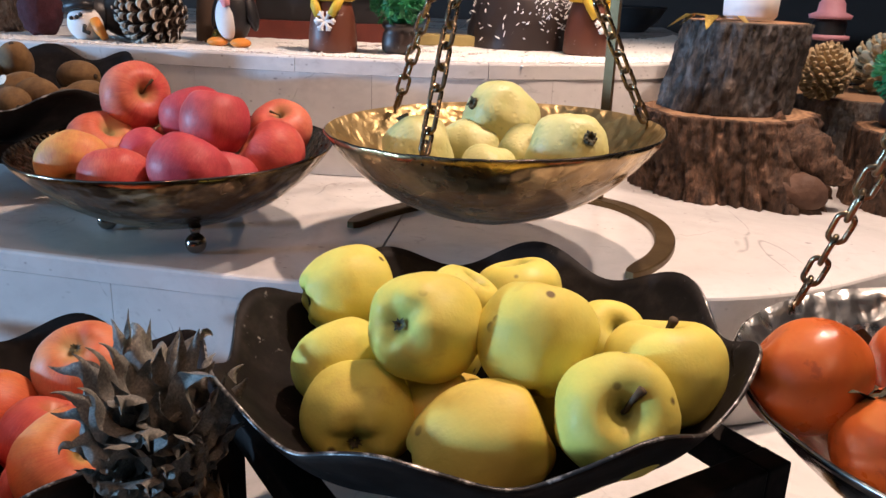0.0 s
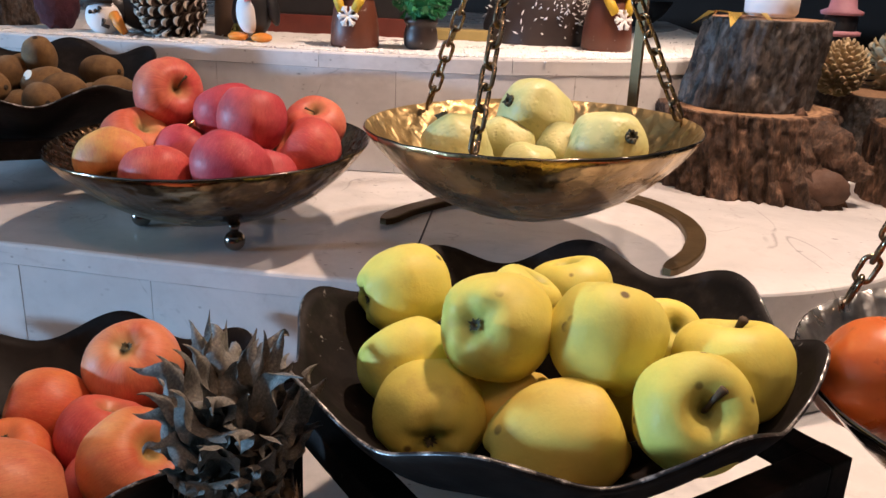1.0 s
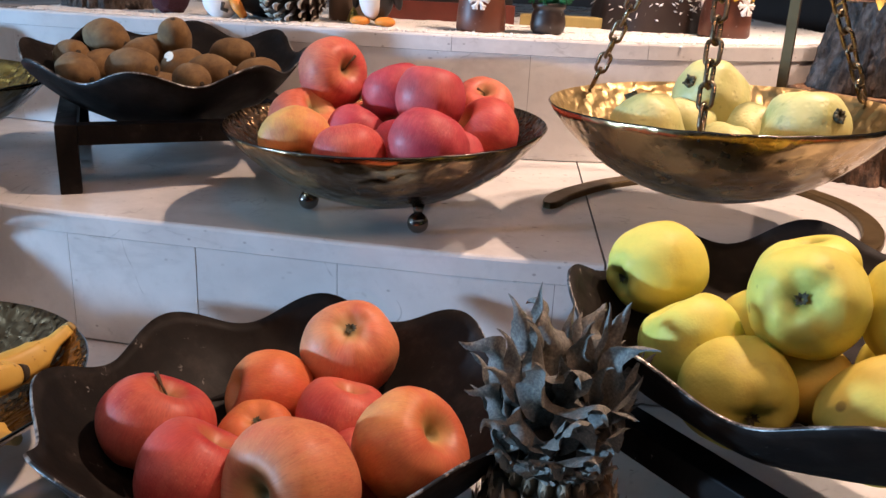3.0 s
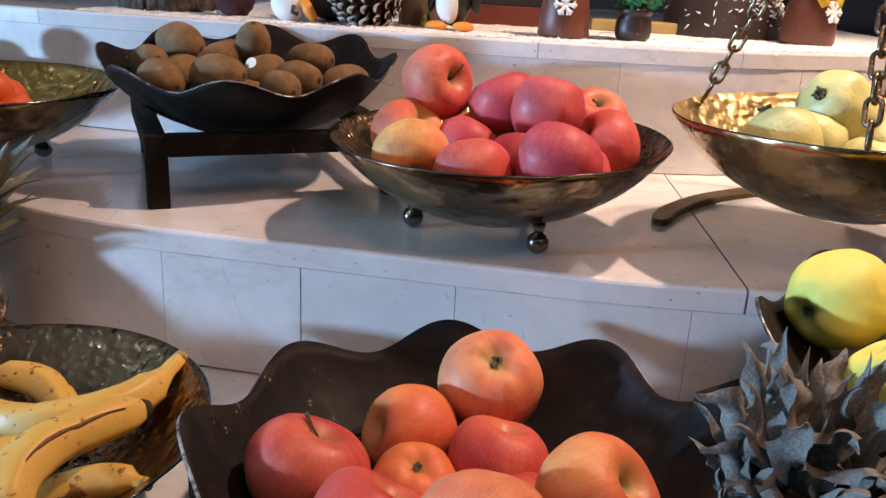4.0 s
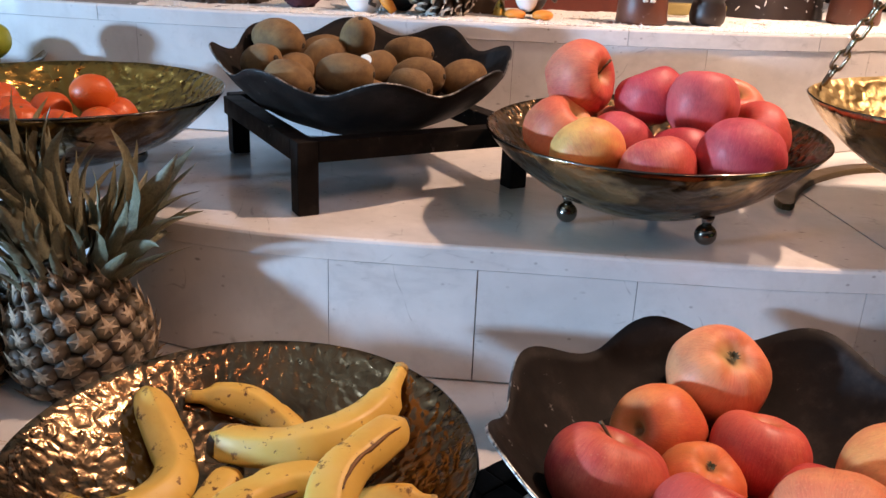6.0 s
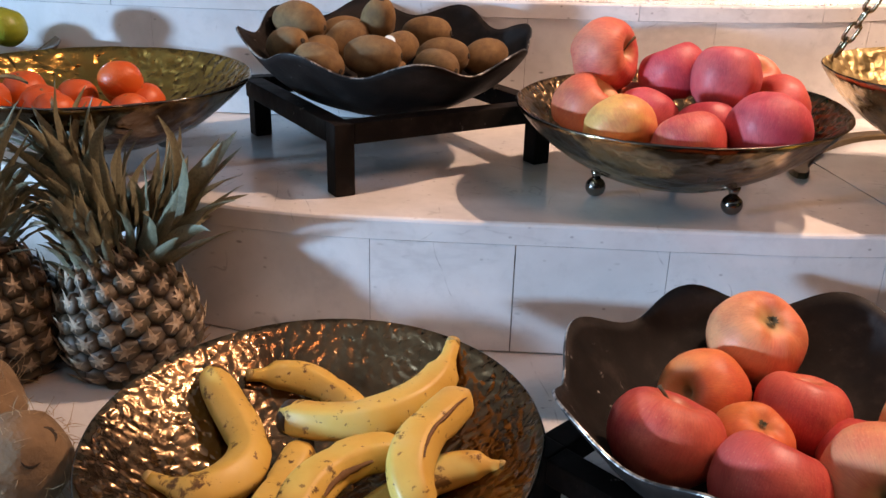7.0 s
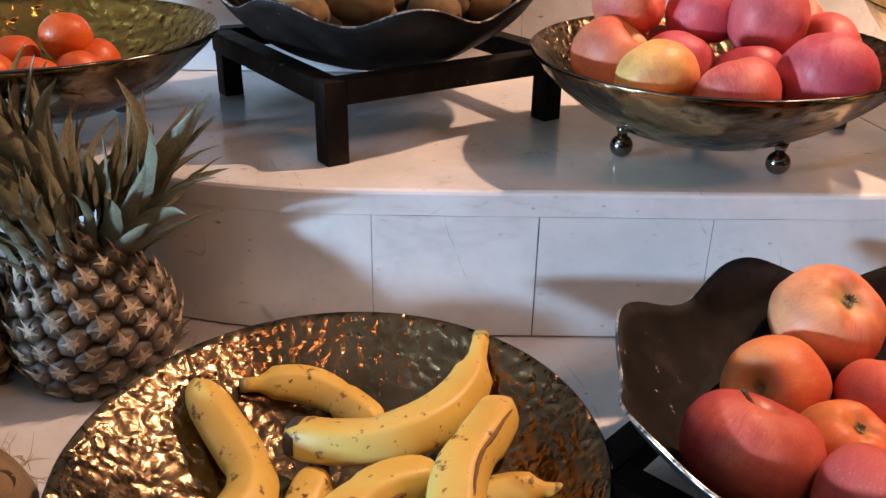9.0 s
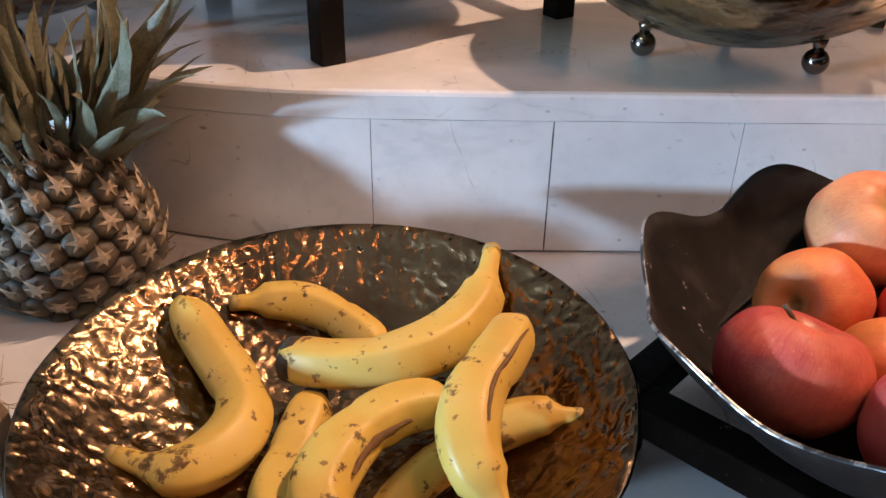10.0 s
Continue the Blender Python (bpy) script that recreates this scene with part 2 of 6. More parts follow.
def eye_mat():
    n = Net("pineapple_rind")
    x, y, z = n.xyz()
    # Colour by height on the eye: near black in the gaps, paler on top.
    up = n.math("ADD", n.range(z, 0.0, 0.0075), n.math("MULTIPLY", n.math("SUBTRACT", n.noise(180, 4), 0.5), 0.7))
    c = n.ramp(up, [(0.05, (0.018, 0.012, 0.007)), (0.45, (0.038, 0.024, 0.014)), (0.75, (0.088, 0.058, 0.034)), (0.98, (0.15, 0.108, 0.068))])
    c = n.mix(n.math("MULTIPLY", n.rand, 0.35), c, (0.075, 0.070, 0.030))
    return n.done(c, 0.55, 0, n.bump(n.noise(260, 4), 0.001, 0.6))


def bract_mat():
    n = Net("dry_pineapple_bract")
    c = n.ramp(n.noise(190, 4, 0.6, n.shifted()), [(0.3, (0.17, 0.115, 0.068)), (0.55, (0.36, 0.275, 0.185)), (0.75, (0.56, 0.47, 0.355))])
    return n.done(c, 0.7, 0, n.bump(n.noise(400, 3), 0.0005, 0.5))


def bark(name, deep, ridge, frost=0.0):
    n = Net(name)
    v = n.mapped((1, 1, 0.34))
    r = n.math("ADD", n.math("MULTIPLY", n.noise(46, 6, 0.72, v, 0.5), 0.6), n.math("MULTIPLY", n.noise(120, 4, 0.7, n.mapped((1, 1, 0.6))), 0.4))
    c = n.ramp(r, [(0.38, deep), (0.49, ridge), (0.58, tuple(min(1, q * 1.9) for q in ridge)), (0.66, tuple(min(1, q * 4.6) for q in ridge))])
    if frost:
        c = n.mix(n.math("MULTIPLY", n.range(n.noise(30, 6, 0.7), 0.50, 0.64), frost), c, (0.27, 0.28, 0.29))
    normal = n.bump(n.noise(46, 6, 0.72, v, 0.5), 0.018, 1.0)
    return n.done(c, 0.85, 0, n.bump(n.noise(120, 4, 0.7, n.mapped((1, 1, 0.6))), 0.004, 0.9, normal))


def cut_wood():
    n = Net("cut_log_face")
    x, y, z = n.xyz()
    rad = n.math("SQRT", n.math("ADD", n.math("MULTIPLY", x, x), n.math("MULTIPLY", y, y)))
    rings = n.math("SINE", n.math("MULTIPLY", n.math("ADD", rad, n.math("MULTIPLY", n.noise(14, 3), 0.03)), 620.0))
    c = n.mix(n.range(rings, -1, 1), (0.20, 0.105, 0.05), (0.33, 0.19, 0.10))
    c = n.mix(n.range(n.noise(22, 5), 0.5, 0.75, 0, 0.6), c, (0.14, 0.075, 0.035))
    return n.done(c, 0.75, 0, n.bump(n.noise(90, 4), 0.001, 0.5))


def choc(name, color, flecks=0.3):
    n = Net(name)
    c = n.mix(n.noise(30, 4), tuple(v * 0.8 for v in color), tuple(v * 1.25 for v in color))
    f = n.math("MULTIPLY", n.range(n.noise(130, 3, 0.6, n.shifted()), 0.68, 0.71), flecks)
    return n.done(n.mix(f, c, (0.75, 0.74, 0.72)), 0.45, 0, n.bump(n.noise(80, 3), 0.001, 0.4))


M = {
    "marble": marble(), "grout": grout(),
    "bronze": hammered("hammered_bronze", (0.140, 0.080, 0.042), (0.33, 0.215, 0.120), 120, 0.0034, 0.20, 0.25),
    "shell": hammered("beaten_bronze_outside", (0.105, 0.064, 0.031), (0.43, 0.295, 0.150), 52, 0.0038, 0.17, 0.2, 0.025),
    "gold": hammered("hammered_gold_lining", (0.36, 0.255, 0.105), (0.55, 0.41, 0.20), 70, 0.0060, 0.40, 0.3),
    "oldgold": hammered("orange_gold_lining", (0.33, 0.175, 0.042), (0.58, 0.345, 0.095), 86, 0.0060, 0.18, 0.4),
    "brassout": hammered("beaten_brass_outside", (0.31, 0.205, 0.095), (0.58, 0.41, 0.20), 50, 0.0030, 0.21, 0.15, 0.03),
    "silver": hammered("hammered_silver", (0.56, 0.54, 0.50), (0.74, 0.72, 0.68), 64, 0.006, 0.26, 0.3),
    "iron": black_iron(), "edge": worn_edge(),
    "steel": plain("dark_polished_steel", (0.22, 0.20, 0.18), 0.14, 1.0, 0.2, 30),
    "chain": plain("antique_brass_chain", (0.22, 0.17, 0.11), 0.28, 1.0, 0.35, 60),
    "brass": plain("antique_brass_bar", (0.12, 0.080, 0.036), 0.46, 0.8, 0.3, 40),
    "stem": plain("apple_stem", (0.07, 0.045, 0.02), 0.8, 0, 0.5, 200),
    "calyx": plain("dry_calyx", (0.055, 0.05, 0.025), 0.85, 0, 0.5, 300),
    "yellow": apple_skin("yellow_apple_skin", (0.70, 0.60, 0.11), (0.65, 0.60, 0.13), 0.5, (0.24, 0.24, 0.05), 0.9, 0.2, 0.46, (0.42, 0.34, 0.08), 0.12),
    "amber": apple_skin("amber_apple_skin", (0.70, 0.53, 0.10), (0.65, 0.46, 0.085), 0.5, (0.26, 0.17, 0.05), 0.7, 0.2, 0.48, (0.45, 0.30, 0.08), 0.12),
    "red": apple_skin("red_apple_skin", (0.62, 0.195, 0.108), (0.51, 0.068, 0.064), 0.78, (0.45, 0.27, 0.11), rough=0.40, streak=0.32, grain=1.3),
    "crimson": apple_skin("crimson_apple_skin", (0.53, 0.105, 0.100), (0.42, 0.040, 0.062), 0.74, (0.36, 0.16, 0.08), rough=0.40, streak=0.30, grain=1.3),
    "ruby": apple_skin("ruby_apple_skin", (0.55, 0.125, 0.074), (0.42, 0.036, 0.038), 0.74, (0.42, 0.22, 0.09), rough=0.38, streak=0.28, grain=1.3),
    "peach": apple_skin("peach_blush_apple_skin", (0.62, 0.255, 0.110), (0.54, 0.115, 0.064), 0.58, (0.42, 0.34, 0.15), rough=0.42, streak=0.20, grain=1.2),
    "gilt": apple_skin("yellow_red_apple_skin", (0.68, 0.41, 0.12), (0.60, 0.16, 0.08), 0.42, (0.34, 0.24, 0.09), rough=0.40, streak=0.2),
    "blush": apple_skin("orange_blush_apple_skin", (0.64, 0.29, 0.09), (0.57, 0.13, 0.06), 0.78, (0.50, 0.36, 0.12), rough=0.40, streak=0.2),
    "orange": apple_skin("orange_apple_skin", (0.62, 0.19, 0.055), (0.56, 0.10, 0.045), 0.55, (0.50, 0.20, 0.06), rough=0.40, streak=0.16),
    "banana": banana_skin(), "kiwi": kiwi_skin(),
    "banana_tip": plain("banana_tip", (0.035, 0.024, 0.014), 0.8, 0, 0.5, 120),
    "clementine": pitted("clementine_peel", (0.64, 0.118, 0.020), (0.58, 0.090, 0.015), 420, 0.0007, 0.36, Subsurface_Weight=0.06, Subsurface_Radius=(0.01, 0.004, 0.001)),
    "persimmon": pitted("persimmon_skin", (0.60, 0.145, 0.026), (0.52, 0.100, 0.018), 120, 0.0002, 0.30, (0.32, 0.06, 0.015), Subsurface_Weight=0.08, Subsurface_Radius=(0.012, 0.004, 0.002)),
    "guava": pitted("guava_skin", (0.58, 0.54, 0.24), (0.42, 0.44, 0.17), 150, 0.0008, 0.46, (0.27, 0.29, 0.12), Subsurface_Weight=0.05, Subsurface_Radius=(0.01, 0.008, 0.004)),
    "lime": pitted("lime_peel", (0.36, 0.40, 0.03), (0.24, 0.33, 0.03), 420, 0.0007, 0.36),
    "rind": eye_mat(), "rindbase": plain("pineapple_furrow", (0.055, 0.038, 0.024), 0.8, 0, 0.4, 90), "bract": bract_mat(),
    "leaf": leaf_mat("pineapple_leaf", (0.080, 0.083, 0.053), (0.175, 0.168, 0.105), (0.28, 0.235, 0.150)),
    "dryleaf": leaf_mat("dried_pineapple_leaf", (0.062, 0.060, 0.052), (0.18, 0.178, 0.160), (0.44, 0.39, 0.29)),
    "bruise": plain("bruised_banana_peel", (0.15, 0.070, 0.022), 0.75, 0, 0.6, 160),
    "stalk": plain("banana_stalk", (0.36, 0.25, 0.08), 0.6, 0, 0.4, 80),
    "husk": plain("coconut_husk", (0.19, 0.12, 0.062), 0.9, 0, 0.5, 45, 0.004),
    "fibre": plain("coconut_fibre", (0.34, 0.24, 0.13), 0.9, 0, 0.3, 100),
    "bark": bark("brown_bark", (0.024, 0.012, 0.007), (0.100, 0.053, 0.030)),
    "darkbark": bark("dark_frosted_bark", (0.014, 0.011, 0.010), (0.060, 0.044, 0.034), 0.34),
    "cut": cut_wood(), "rootwood": plain("worn_root_wood", (0.088, 0.042, 0.023), 0.8, 0, 0.6, 30, 0.004),
    "snow": plain("artificial_snow", (0.80, 0.79, 0.76), 0.85, 0, 0.1, 150, 0.004),
    "cone_dark": plain("dark_pine_cone_scale", (0.045, 0.026, 0.016), 0.7, 0, 0.4, 120),
    "cone_tip": plain("pale_scale_tip", (0.50, 0.44, 0.36), 0.8, 0, 0.3, 120),
    "cone_gold": plain("golden_pine_cone_scale", (0.46, 0.35, 0.20), 0.6, 0.0, 0.35, 90),
    "chocolate": choc("chocolate_brown_glaze", (0.115, 0.035, 0.018)),
    "choc_dark": choc("dark_chocolate_glaze", (0.030, 0.018, 0.014), 0.15),
    "black": plain("black_glaze", (0.014, 0.014, 0.016), 0.45, 0, 0.3, 60),
    "white": plain("white_icing", (0.78, 0.77, 0.76), 0.55, 0, 0.06, 60),
    "scarf": plain("yellow_scarf", (0.62, 0.42, 0.03), 0.6, 0, 0.2, 60),
    "pinkish": plain("pink_icing", (0.74, 0.34, 0.40), 0.55, 0, 0.15, 60),
    "beak": plain("orange_icing", (0.66, 0.24, 0.03), 0.5, 0, 0.2, 60),
    "fir": plain("green_icing_needles", (0.02, 0.19, 0.06), 0.5, 0, 0.4, 90),
    "goldfoil": plain("gold_foil", (0.72, 0.50, 0.12), 0.3, 0.9, 0.2, 60),
    "maroon": plain("maroon_flock", (0.050, 0.010, 0.016), 0.95, 0, 0.5, 90, 0.004),
    "redwood": plain("red_brown_board", (0.14, 0.028, 0.016), 0.5, 0, 0.35, 30),
    "slate": plain("black_slate_board", (0.018, 0.016, 0.016), 0.55, 0, 0.4, 30),
    "card": plain("brown_kraft_cone", (0.10, 0.062, 0.038), 0.8, 0, 0.25, 40),
    "sticker": plain("paper_sticker", (0.74, 0.72, 0.62), 0.5, 0, 0.08, 60),
    "wall": plain("dark_plaster_wall", (0.036, 0.021, 0.015), 0.85, 0, 0.2, 6),
    "ceiling": plain("dim_cream_ceiling", (0.60, 0.52, 0.44), 0.9, 0, 0.08, 5),
    "floor": plain("brown_stone_floor", (0.16, 0.12, 0.09), 0.4, 0, 0.2, 8),
    "frame": plain("dark_window_frame", (0.05, 0.04, 0.035), 0.5, 0, 0.2, 30),
    "panel": plain("dark_wood_front", (0.09, 0.05, 0.03), 0.5, 0, 0.3, 12),
    "darkmetal": plain("dark_metal_vessel", (0.03, 0.03, 0.032), 0.4, 0.5, 0.3, 30),
}
glow = Net("lamp_glow")
glow.put(glow.bsdf.inputs["Emission Color"], (1.0, 0.8, 0.55))
glow.put(glow.bsdf.inputs["Emission Strength"], 6.0)
M["glow"] = glow.done((0.9, 0.8, 0.7), 0.5)


# ---- mesh helpers ----
def mesh_of(name, bm, mats, smooth=True):
    me = bpy.data.meshes.new(name)
    bm.normal_update()
    bm.to_mesh(me)
    bm.free()
    for m in (mats if isinstance(mats, (list, tuple)) else [mats]):
        me.materials.append(m)
    if smooth:
        me.polygons.foreach_set("use_smooth", [True] * len(me.polygons))
    return me


def part(name, bm, material, parent=None, label="", m=None, smooth=True):
    me = bm if isinstance(bm, bpy.types.Mesh) else mesh_of(name, bm, material, smooth)
    ob = new(name, me)
    if parent is not None:
        ob.parent = parent
    if m is not None:
        ob.matrix_basis = m
    if label:
        ob["label"] = label
    return ob


def thing(name, m, label, category, group="", kind=""):
    return tagged(_placed(new(name), m), label, category, group, kind)


def _placed(ob, m):
    ob.matrix_basis = m
    return ob


def grid_faces(bm, rows, wrap=True, mat=0):
    for a, b in zip(rows, rows[1:]):
        n = len(a)
        for i in range(n if wrap else n - 1):
            j = (i + 1) % n
            q = [a[i], a[j], b[j], b[i]]
            q = [v for k, v in enumerate(q) if v not in q[:k]]
            if len(q) > 2:
                bm.faces.new(q).material_index = mat


def revolve(bm, profile, seg=24, shape=None, mat=0, close_top=False, close_bottom=False):
    """profile: radius and height pairs; shape(r, z, angle) may bend the point."""
    rows = []
    for r, z in profile:
        row = []
        for i in range(seg):
            a = 2 * math.pi * i / seg
            p = (r * math.cos(a), r * math.sin(a), z) if shape is None else shape(r, z, a)
            row.append(bm.verts.new(p))
        rows.append(row)
    grid_faces(bm, rows, True, mat)
    if close_bottom:
        bm.faces.new(rows[0][::-1]).material_index = mat
    if close_top:
        bm.faces.new(rows[-1]).material_index = mat
    return rows


def box(bm, x0, x1, y0, y1, z0, z1, bevel=0.0, mat=0, m=None):
    r = bmesh.ops.create_cube(bm, size=1.0)
    vs = r["verts"]
    for v in vs:
        v.co = Vector(((x0 + x1) / 2 + v.co.x * (x1 - x0), (y0 + y1) / 2 + v.co.y * (y1 - y0), (z0 + z1) / 2 + v.co.z * (z1 - z0)))
        if m is not None:
            v.co = m @ v.co
    for f in {f for v in vs for f in v.link_faces}:
        f.material_index = mat
    if bevel:
        bmesh.ops.bevel(bm, geom=list({e for v in vs for e in v.link_edges}), offset=bevel, segments=2, affect="EDGES", profile=0.6)


def ball(bm, c, r, m=None, mat=0, u=16, v=10):
    res = bmesh.ops.create_uvsphere(bm, u_segments=u, v_segments=v, radius=1.0)
    rr = r if isinstance(r, (tuple, list)) else (r, r, r)
    for w in res["verts"]:
        p = Vector((w.co.x * rr[0], w.co.y * rr[1], w.co.z * rr[2]))
        w.co = (m.to_3x3() @ p if m is not None else p) + Vector(c)
    for f in {f for w in res["verts"] for f in w.link_faces}:
        f.material_index = mat


def tube(bm, pts, radii, seg=10, mat=0, shape=None, cap=True):
    pts = [Vector(p) for p in pts]
    rows, up = [], Vector((0.13, 0.21, 0.97)).normalized()
    for i, p in enumerate(pts):
        d = (pts[min(i + 1, len(pts) - 1)] - pts[max(i - 1, 0)]).normalized()
        s = d.cross(up).normalized()
        up = s.cross(d).normalized()
        r = radii[i] if isinstance(radii, (list, tuple)) else radii
        rows.append([bm.verts.new(p + r * (1 if shape is None else shape(a)) * (math.cos(a) * s + math.sin(a) * up)) for a in (2 * math.pi * k / seg for k in range(seg))])
    grid_faces(bm, rows, True, mat)
    if cap:
        bm.faces.new(rows[0][::-1]).material_index = mat
        bm.faces.new(rows[-1]).material_index = mat


def smooth_line(pts, n):
    """n points on a Catmull-Rom line through pts."""
    p = [Vector(q) for q in pts]
    p = [2 * p[0] - p[1]] + p + [2 * p[-1] - p[-2]]
    out = []
    for k in range(n):
        u = k / (n - 1) * (len(p) - 3)
        i = min(int(u), len(p) - 4)
        t = u - i
        a, b, c, d = p[i:i + 4]
        out.append(0.5 * (2 * b + (c - a) * t + (2 * a - 5 * b + 4 * c - d) * t * t + (3 * b - a - 3 * c + d) * t ** 3))
    return out


def turn_to(axis, spin=0.0):
    return Vector(axis).to_track_quat("Z", "Y").to_matrix().to_4x4() @ Matrix.Rotation(radians(spin), 4, "Z")


def tilt(tx, ty):
    """A small turn that makes a level disc rise by tx along x and ty along y."""
    return Euler((math.atan(ty), -math.atan(tx), 0)).to_matrix().to_4x4()


# ---- the room ----
def slab(name, x0, x1, y0, y1, z0, z1, material, label):
    bm = bmesh.new()
    box(bm, x0, x1, y0, y1, z0, z1)
    return tagged(part(name, bm, material, smooth=False), label, name.split("_")[0], kind="structure")


slab("floor", ROOM_W, ROOM_E, ROOM_S, ROOM_N, -0.1, 0.0, M["floor"], "brown polished stone floor of the buffet room")
slab("ceiling", ROOM_W, ROOM_E, ROOM_S, ROOM_N, ROOM_H, ROOM_H + 0.1, M["ceiling"], "dim cream ceiling above the buffet")
slab("wall_north", ROOM_W, ROOM_E, ROOM_N, ROOM_N + 0.15, 0, ROOM_H, M["wall"], "dark brown wall in shadow behind the buffet")
slab("wall_south", ROOM_W, ROOM_E, ROOM_S - 0.15, ROOM_S, 0, ROOM_H, M["wall"], "dark brown plaster wall")
slab("wall_east", ROOM_E, ROOM_E + 0.15, ROOM_S, ROOM_N, 0, ROOM_H, M["wall"], "dark brown plaster wall")
bm = bmesh.new()
w0, w1, h0, h1 = WINDOW
for y0, y1, z0, z1 in ((ROOM_S, w0, 0, ROOM_H), (w1, ROOM_N, 0, ROOM_H), (w0, w1, 0, h0), (w0, w1, h1, ROOM_H)):
    box(bm, ROOM_W - 0.15, ROOM_W, y0, y1, z0, z1)
tagged(part("wall_west", bm, M["wall"], smooth=False), "dark brown wall with a window opening", "wall", kind="structure")
win = tagged(_placed(new("window_1"), pose(ROOM_W, (w0 + w1) / 2, h0)), "dark framed window letting in cool daylight", "window", kind="structure")
bm = bmesh.new()
hw, hh = (w1 - w0) / 2, h1 - h0
for y0, y1, z0, z1 in ((-hw, -hw + 0.05, 0, hh), (hw - 0.05, hw, 0, hh), (-hw + 0.05, hw - 0.05, 0, 0.05), (-hw + 0.05, hw - 0.05, hh - 0.05, hh)):
    box(bm, -0.10, -0.05, y0, y1, z0, z1, 0.004)
part("window_frame", bm, M["frame"], win, smooth=False)


def key_or_fill_spot(x, y, z, aim):
    ob = thing("ceiling_key_or_fill", pose(x, y, z), "small dark ceiling spotlight outside the view, key or added fill, warm glow", "lamp", "ceiling spotlights")
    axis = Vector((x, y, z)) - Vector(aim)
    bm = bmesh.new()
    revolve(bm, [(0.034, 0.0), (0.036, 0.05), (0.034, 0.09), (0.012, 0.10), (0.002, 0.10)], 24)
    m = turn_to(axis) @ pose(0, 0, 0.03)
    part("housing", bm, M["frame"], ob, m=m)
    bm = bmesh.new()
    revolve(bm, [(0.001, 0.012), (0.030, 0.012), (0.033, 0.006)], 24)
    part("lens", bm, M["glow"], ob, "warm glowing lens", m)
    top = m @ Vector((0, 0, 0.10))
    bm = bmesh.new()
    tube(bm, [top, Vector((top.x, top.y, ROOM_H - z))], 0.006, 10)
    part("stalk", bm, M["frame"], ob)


# Housings for all four, the two added fills included; none stands in view.
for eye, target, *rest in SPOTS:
    key_or_fill_spot(*eye, target)

# ---- the stepped marble counter ----
EDGE1 = [(-2.2, 1.80), (-1.7, 1.42), (-1.3, 1.16), (-1.0, 0.985), (-0.835, 0.905), (-0.74, 0.874), (-0.675, 0.861), (-0.585, 0.849), (-0.45, 0.834), (-0.33, 0.82), (-0.20, 0.808), (-0.084, 0.806), (0.10, 0.812), (0.289, 0.847), (0.40, 0.893), (0.488, 0.956), (0.62, 1.07), (0.76, 1.22), (0.88, 1.42), (0.95, 1.7), (0.97, 2.2), (0.98, 2.75)]
EDGE2 = [(-2.2, 1.85), (-1.6, 1.56), (-1.08, 1.385), (-0.68, 1.325), (-0.30, 1.292), (-0.05, 1.300), (0.14, 1.36), (0.30, 1.455), (0.41, 1.62), (0.46, 1.9), (0.47, 2.75)]
BACK = 2.75


def outline(edge, n=140, inset=0.0):
    pts = smooth_line([(x, y, 0) for x, y in edge], n)
    out = []
    for i, p in enumerate(pts):
        d = (pts[min(i + 1, n - 1)] - pts[max(i - 1, 0)]).normalized()
        out.append(Vector((p.x - d.y * inset, p.y + d.x * inset, 0)))
    return out


def top_slab(line, z0, z1, x_from, x_to, name, parent):
    """A stone slab between two cuts, from the curved edge back to the wall side, with an eased front edge."""
    def on(x):
        return Vector((x, float(np.interp(x, [p.x for p in line], [p.y for p in line])), 0))

    pts = [on(x_from)] + [p for p in line if x_from + 1e-4 < p.x < x_to - 1e-4] + [on(x_to)]
    bm = bmesh.new()
    e = 0.004
    cols = []
    for i, p in enumerate(pts):
        d = (pts[min(i + 1, len(pts) - 1)] - pts[max(i - 1, 0)]).normalized()
        inn = Vector((-d.y, d.x, 0))
        wob = 0.0012 * noise.noise(Vector((p.x * 14, p.y * 14, z1)))
        f = p + inn * (-wob)
        back = Vector((p.x - 0.03 if p.y > BACK - 0.1 else p.x, BACK + 0.01, 0))
        cols.append([bm.verts.new(q) for q in ((f.x + inn.x * 0.03, f.y + inn.y * 0.03, z0), (f.x, f.y, z0 + 0.0003), (f.x, f.y, z1 - e), (f.x + inn.x * e * 0.35, f.y + inn.y * e * 0.35, z1 - e * 0.35), (f.x + inn.x * e * 1.2, f.y + inn.y * e * 1.2, z1), (back.x, back.y, z1), (back.x, back.y, z0))])
    grid_faces(bm, cols, False)
    bm.faces.new(cols[0]), bm.faces.new(cols[-1][::-1])
    bmesh.ops.recalc_face_normals(bm, faces=bm.faces)
    return part(name, bm, M["marble"], parent, smooth=False)


